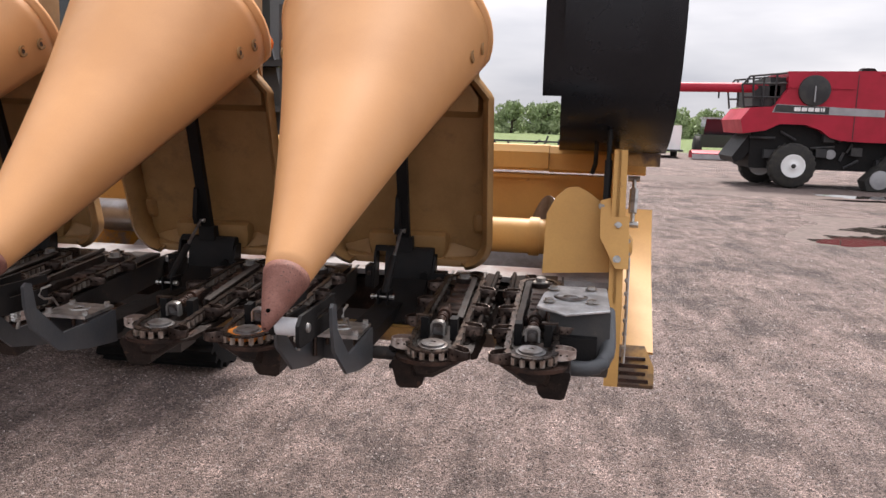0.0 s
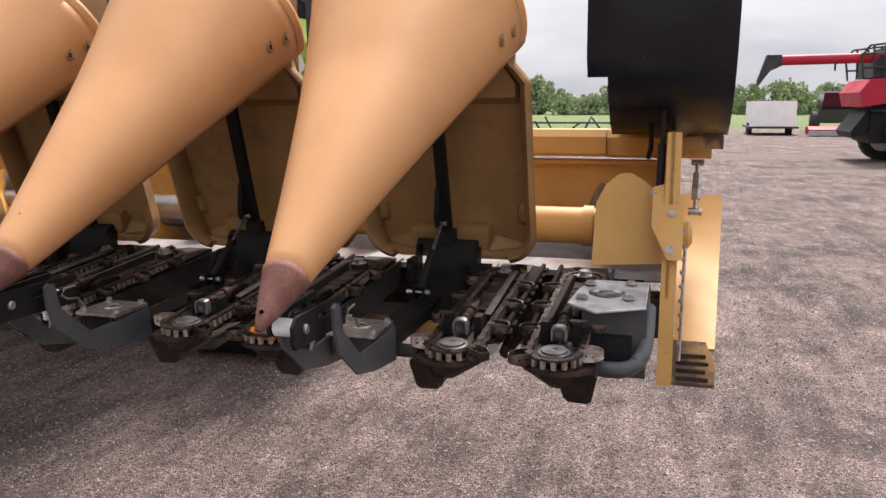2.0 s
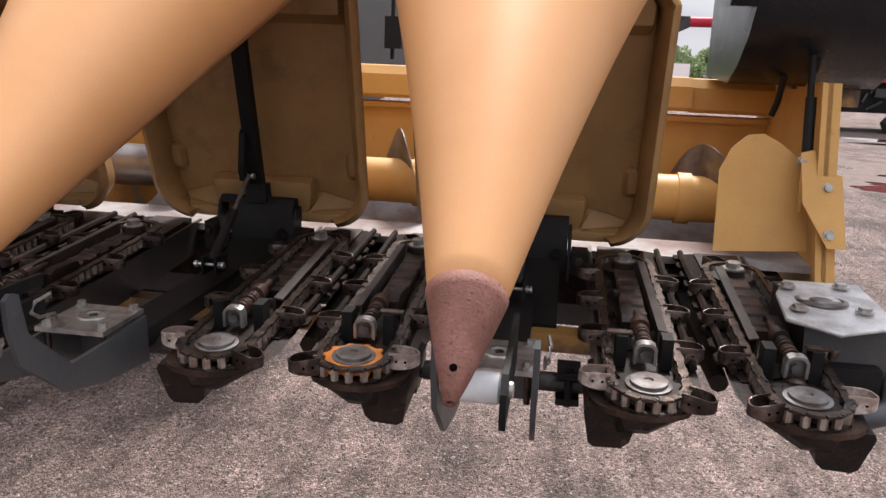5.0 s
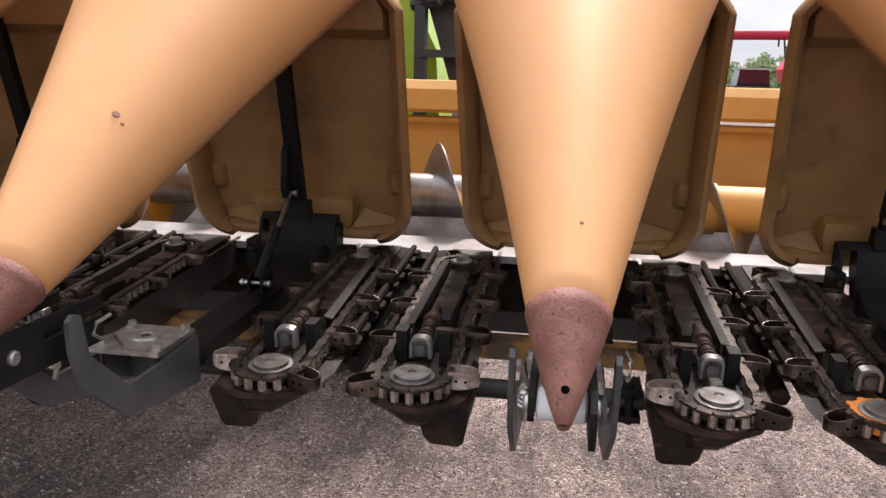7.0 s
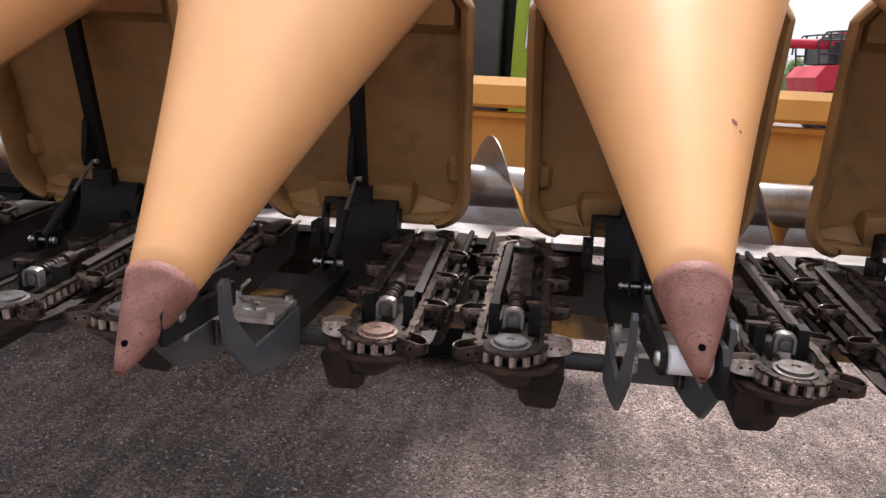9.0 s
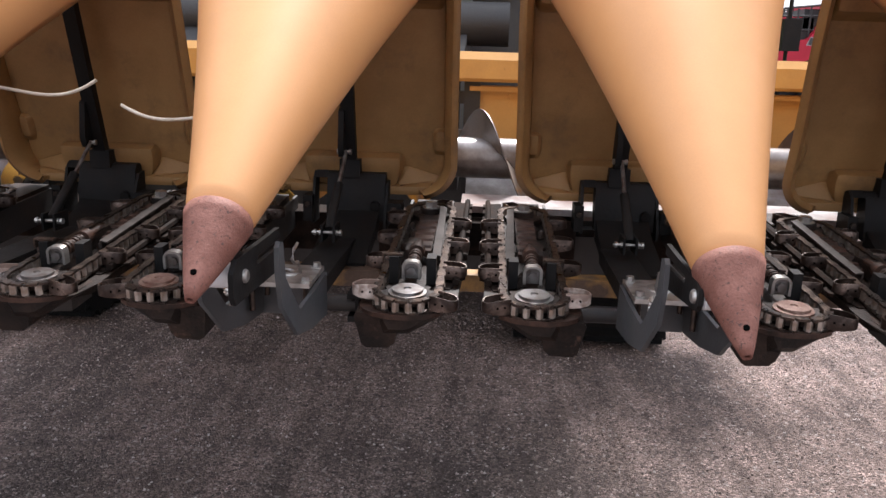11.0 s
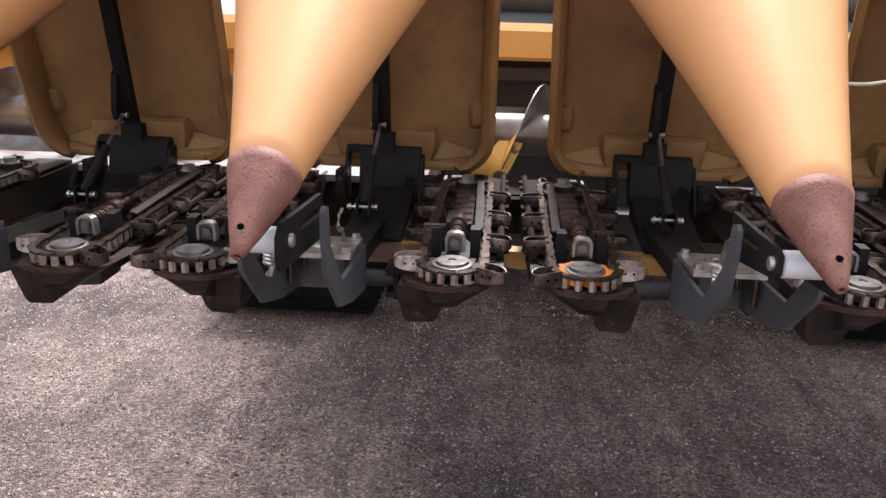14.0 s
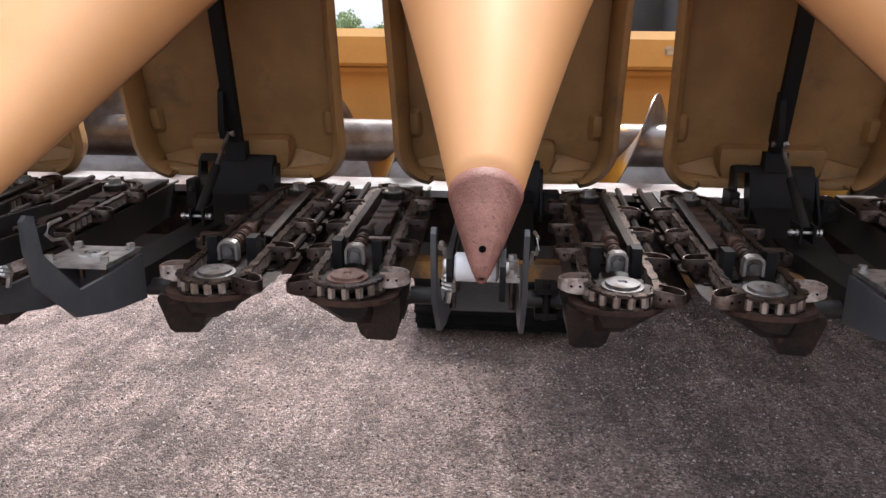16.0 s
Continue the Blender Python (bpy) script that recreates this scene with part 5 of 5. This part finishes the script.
def farm_tyre(parent, x, y, z, r, w, rim_r):
    # one skin: smooth walls, chevron lugs round the tread
    tyre = BM()
    rings = []
    for off, rad, lug, skew in ((0.0, rim_r, 0, 0), (0.02, r * 0.86, 0, 0), (0.05, r * 0.93, 0.5, 0), (0.09, r * 0.95, 1, 0.02), (w / 2, r * 0.95, 1, 0.14),
                                (w - 0.09, r * 0.95, 1, 0.02), (w - 0.05, r * 0.93, 0.5, 0), (w - 0.02, r * 0.86, 0, 0), (w, rim_r, 0, 0)):
        ring = []
        for i in range(88):
            a = 2 * math.pi * i / 88
            rr = rad + (0.05 * r * lug if i % 4 in (1, 2) else 0.0)
            ring.append(tyre.verts.new((x + rr * math.cos(a + skew), y - w / 2 + off, z + rr * math.sin(a + skew))))
        rings.append(ring)
    for u, v in zip(rings, rings[1:]):
        for i in range(88):
            tyre.faces.new((u[i], u[(i + 1) % 88], v[(i + 1) % 88], v[i]))
    tyre.faces.new(rings[0][::-1])
    tyre.faces.new(rings[-1])
    wheel = part("wheel", lathe(BM(), (x, y - w / 2 - 0.06, z), (0, 1, 0), [(0.0, rim_r * 0.25), (0.012, rim_r * 0.3), (0.035, rim_r * 0.75), (0.02, rim_r * 0.9), (0.02, rim_r * 1.12), (0.08, rim_r * 1.12)], 32), M_white, parent, "pale grey wheel rim")
    part("tyre", tyre, M_tyre, wheel, "black lugged tyre")
    part("hub", lathe(BM(), (x, y - w / 2 - 0.09, z), (0, 1, 0), [(0, rim_r * 0.12), (0.01, rim_r * 0.22), (0.1, rim_r * 0.24)], 16), M_darkmach, wheel)


farm_tyre(red, 7.05, 22.75, 0.66, 0.66, 0.5, 0.3)
farm_tyre(red, 7.05, 25.3, 0.66, 0.66, 0.5, 0.3)
farm_tyre(red, 6.55, 24.6, 0.6, 0.6, 0.5, 0.3)
bm = BM()
prism(bm, [(9.1, 0.03), (9.0, 0.3), (9.6, 1.0), (9.9, 1.15), (11.5, 1.15), (12.2, 0.3), (12.0, 0.03)], 22.4, 23.0, "xz")
part("rubber_track", bm, M_tyre, red, bevel=0.05)
for x, z, r in ((9.4, 0.35, 0.27), (10.6, 0.35, 0.27), (11.8, 0.35, 0.27), (10.3, 0.8, 0.3)):
    part("idler", lathe(BM(), (x, 22.36, z), (0, 1, 0), [(0, r * 0.6), (0.02, r), (0.05, r)], 20), M_grey, red)
bm = BM()
lathe(bm, (8.15, 22.9, 1.02), (0, -1, 0), [(0, 0.14), (0.05, 0.14), (0.06, 0.06)], 16)
part("pulley", bm, M_grey, red)

# ---- far things ----
trailer = thing("box_trailer", "white enclosed box trailer parked far across the yard", "trailer")
bm = BM()
box(bm, 4.45, 6.6, 43.0, 47.0, 0.45, 1.75)
part("body", bm, M_white, trailer, bevel=0.06)
for y in (44.5, 45.4):
    for x in (4.5, 6.5):
        part("wheel", lathe(BM(), (x - 0.1, y, 0.3), (1, 0, 0), [(0, 0.3), (0.2, 0.3)], 16), M_tyre, trailer)
bm = BM()
box(bm, 4.3, 6.7, 42.6, 47.0, 0.35, 0.45)
part("chassis", bm, M_darkmach, trailer)

windrower = thing("windrower", "dark green windrower with a red mower head in front", "tractor")
bm = BM()
box(bm, 7.8, 9.6, 44.0, 46.5, 0.6, 1.3)
part("body", bm, M_green, windrower, bevel=0.1)
bm = BM()
prism(bm, [(7.9, 1.3), (8.0, 2.15), (9.5, 2.15), (9.6, 1.3)], 44.0, 45.6, "xz")
part("cab", bm, M_glass, windrower, bevel=0.05)
bm = BM()
box(bm, 7.9, 9.6, 43.9, 45.7, 2.15, 2.24)
part("roof", bm, M_grey, windrower, bevel=0.04)
for x in (7.7, 9.7):
    part("wheel", lathe(BM(), (x - 0.2, 44.6, 0.6), (1, 0, 0), [(0, 0.5), (0.05, 0.6), (0.35, 0.6), (0.4, 0.5)], 20), M_tyre, windrower)
bm = BM()
prism(bm, [(41.5, 0.1), (41.4, 0.35), (41.9, 0.5), (42.6, 0.42), (42.6, 0.1)], 7.0, 10.4)
part("mower_head", bm, M_red, windrower, "red mower head", bevel=0.03)
bm = BM()
box(bm, 7.0, 10.4, 41.35, 41.42, 0.04, 0.3)
part("cutter_guard", bm, M_grey, windrower)

implement = thing("field_cultivator", "low dark field implement with red marks parked far off", "implement")
bm = BM()
random.seed(4)
for i in range(14):
    x = -9 + i * 0.9
    rod(bm, (x, 46 + random.uniform(-1, 1), 0.1), (x + random.uniform(-0.6, 0.9), 46 + random.uniform(-1, 1), random.uniform(0.5, 0.95)), 0.06, n=6)
box(bm, -9.2, 3.6, 45.9, 46.1, 0.5, 0.6)
part("frame", bm, M_darkmach, implement)
part("red_box", box(BM(), 1.2, 1.7, 45.7, 46.0, 0.4, 0.75), M_red, implement)

random.seed(11)


def tree(x, y, h, w):
    th = thing("tree", "leafy green tree in the distant hedgerow", "tree", "distant trees", pose(x, y, 0))
    bm = BM()
    rod(bm, (0, 0, 0), (0.1, 0, h * 0.55), w * 0.05, w * 0.02, 8)
    for i in range(5):
        a = random.uniform(0, 6.28)
        rod(bm, (0, 0, h * 0.35), (w * 0.35 * math.cos(a), w * 0.35 * math.sin(a), h * random.uniform(0.6, 0.85)), w * 0.02, w * 0.008, 6)
    part("trunk", bm, M_bark, th)
    bm = BM()
    clumps = []
    for _ in range(38):
        f = random.uniform(0.06, 0.92)
        spread = w * 0.3 * math.sqrt(max(0.08, 1 - ((f - 0.42) / 0.55) ** 2))
        clumps.append((random.gauss(0, spread * 0.8), random.gauss(0, spread * 0.8), h * f, w * random.uniform(0.1, 0.2)))
    for cx, cy, cz, cr in clumps:
        for _ in range(70):
            d = Vector((random.gauss(0, 1), random.gauss(0, 1), random.gauss(0, 1))).normalized() * cr * random.uniform(0.5, 1.1)
            p = Vector((cx, cy, cz)) + d
            s = w * random.uniform(0.02, 0.045)
            q = Euler((random.uniform(0, 6), random.uniform(0, 6), random.uniform(0, 6))).to_matrix()
            bm.faces.new([bm.verts.new(p + q @ Vector(c) * s) for c in ((-1, -0.6, 0), (1, -0.5, 0.2), (0.9, 0.6, 0), (-0.8, 0.7, -0.2))])
    part("crown", bm, M_leaf, th)


for i in range(64):
    x = -64 + i * 2.15 + random.uniform(-1, 1)
    tall = 0.8 + 0.3 * math.sin(x * 0.21 + 1.0) + 0.15 * math.sin(x * 0.6)
    tree(x, 118 + random.uniform(-6, 10), random.uniform(4.6, 6.6) * tall, random.uniform(3.8, 5.6))

# ---- puddles ----
def puddle(cx, cy, rx, ry, seed):
    rnd = random.Random(seed)
    ph = [rnd.uniform(0, 6.28) for _ in range(5)]
    bm = BM()
    vs = []
    for i in range(128):
        a = 2 * math.pi * i / 128
        k = 1 + 0.22 * math.sin(2 * a + ph[0]) + 0.17 * math.sin(3 * a + ph[1]) + 0.13 * math.sin(5 * a + ph[2]) + 0.1 * math.sin(9 * a + ph[3]) + 0.08 * math.sin(17 * a + ph[4]) + rnd.uniform(-0.05, 0.05)
        vs.append(bm.verts.new((cx + rx * k * math.cos(a), cy + ry * k * math.sin(a), 0.004)))
    bm.faces.new(vs)
    ob = link_mesh("puddle", bm, M_water)
    tagged(ob, "shallow puddle of rain water on the gravel", "puddle", kind="structure")


def wet_patch(cx, cy, rx, ry, seed):
    rnd = random.Random(seed)
    ph = [rnd.uniform(0, 6.28) for _ in range(5)]
    bm = BM()
    vs = []
    for i in range(64):
        a = 2 * math.pi * i / 64
        k = 1 + 0.25 * math.sin(2 * a + ph[0]) + 0.15 * math.sin(4 * a + ph[1]) + 0.1 * math.sin(7 * a + ph[2])
        vs.append(bm.verts.new((cx + rx * k * math.cos(a), cy + ry * k * math.sin(a), 0.002)))
    bm.faces.new(vs)
    tagged(link_mesh("wet_patch", bm, M_mud), "dark damp patch on the gravel yard", "ground", kind="structure")


puddle(5.6, 11.2, 0.9, 0.8, 3)
puddle(5.9, 12.6, 0.5, 0.45, 5)
puddle(6.9, 13.4, 0.8, 0.4, 6)
puddle(8.6, 20.2, 1.1, 0.7, 8)
wet_patch(6.0, 12.6, 1.6, 2.2, 2)
wet_patch(8.3, 20.8, 3.4, 2.6, 4)
wet_patch(10.5, 18.6, 3.2, 1.0, 9)
wet_patch(4.2, 25.0, 4.0, 1.2, 6)

# cleat prints that the tracks left as the machine rolled up
def track_prints(x_far, lean, rows, label, seed):
    rnd = random.Random(seed)
    bm = BM()
    for off, w in rows:
        for i in range(34):
            y = 0.9 + i * 0.052 + rnd.uniform(-0.006, 0.006)
            x = x_far + off + lean * (2.5 - y) + rnd.uniform(-0.005, 0.005)
            if rnd.random() < 0.82:
                obox(bm, x, y, -0.006 - rnd.uniform(0.0, 0.004), lean * 0.8 + rnd.uniform(0.0, 0.25), -0.995, rnd.uniform(0.022, 0.038), w * rnd.uniform(0.7, 1.2), 0.024)
    tagged(link_mesh("cleat_prints", bm, M_ground), label, "track prints", kind="stuff")


track_prints(-5.46, 0.3, ((-0.1, 0.016), (0.0, 0.02), (0.07, 0.014), (0.16, 0.014)), "cleat prints pressed into the gravel in slanting rows", 3)
track_prints(-2.07, 0.01, ((-0.03, 0.018), (0.035, 0.016)), "cleat prints pressed into the gravel in two straight rows", 4)


# ---- loose stones on the gravel ----
def stone_material():
    m = bpy.data.materials.new("mixed_stones")
    m.use_nodes = True
    n, l = m.node_tree.nodes, m.node_tree.links
    b = n["Principled BSDF"]
    b.inputs["Roughness"].default_value = 0.7
    b.inputs["Specular IOR Level"].default_value = 0.35
    geo, ramp = n.new("ShaderNodeNewGeometry"), n.new("ShaderNodeValToRGB")
    ramp.color_ramp.interpolation = "CONSTANT"
    for k, (at, c) in enumerate(((0.0, (0.085, 0.066, 0.059)), (0.22, (0.2, 0.152, 0.135)), (0.48, (0.33, 0.255, 0.23)), (0.74, (0.41, 0.345, 0.32)), (0.93, (0.55, 0.49, 0.465)))):
        e = ramp.color_ramp.elements[k] if k < 2 else ramp.color_ramp.elements.new(at)
        e.position, e.color = at, (*c, 1)
    l.new(geo.outputs["Random Per Island"], ramp.inputs["Fac"])
    l.new(ramp.outputs["Color"], b.inputs["Base Color"])
    return m


M_stones = stone_material()


def scatter(label, count, x0, x1, y0, y1, power, small, large, seed):
    """Low angular stones, one six-sided chip each, thicker towards y0."""
    g = np.random.default_rng(seed)
    y = y0 + (y1 - y0) * g.random(count) ** power
    spread = 0.25 * (y - y0)
    x = (x0 - spread) + (x1 - x0 + 2.2 * spread) * g.random(count)
    r = small + (large - small) * g.random(count) ** 4
    turn = g.random(count) * 6.283
    ang = turn[:, None] + np.arange(5) * 1.2566 + g.uniform(-0.3, 0.3, (count, 5))
    rad = r[:, None] * g.uniform(0.75, 1.25, (count, 5))
    v = np.empty((count, 7, 3))
    v[:, :5, 0], v[:, :5, 1], v[:, :5, 2] = x[:, None] + rad * np.cos(ang), y[:, None] + rad * np.sin(ang), -0.001
    for k, side in ((5, -0.35), (6, 0.35)):
        v[:, k, 0], v[:, k, 1] = x + side * r * np.cos(turn), y + side * r * np.sin(turn)
        v[:, k, 2] = r * g.uniform(0.55, 1.0, count)
    base = (np.arange(count) * 7)[:, None, None]
    f = np.array(((0, 1, 6), (1, 2, 6), (2, 5, 6), (2, 3, 5), (3, 4, 5), (4, 6, 5), (4, 0, 6)))[None] + base
    me = bpy.data.meshes.new("stones")
    me.from_pydata(v.reshape(-1, 3).tolist(), [], f.reshape(-1, 3).tolist())
    me.materials.append(M_stones)
    tagged(new("stones", me), label, "stones", kind="stuff")


scatter("small mixed pale and dark stones in the shaded gravel", 52000, -8.2, 2.6, 0.8, 3.2, 1.0, 0.0028, 0.0085, 21)
scatter("small loose stones strewn over the open yard", 26000, -7.5, 3.2, 3.0, 10.0, 1.6, 0.004, 0.013, 22)
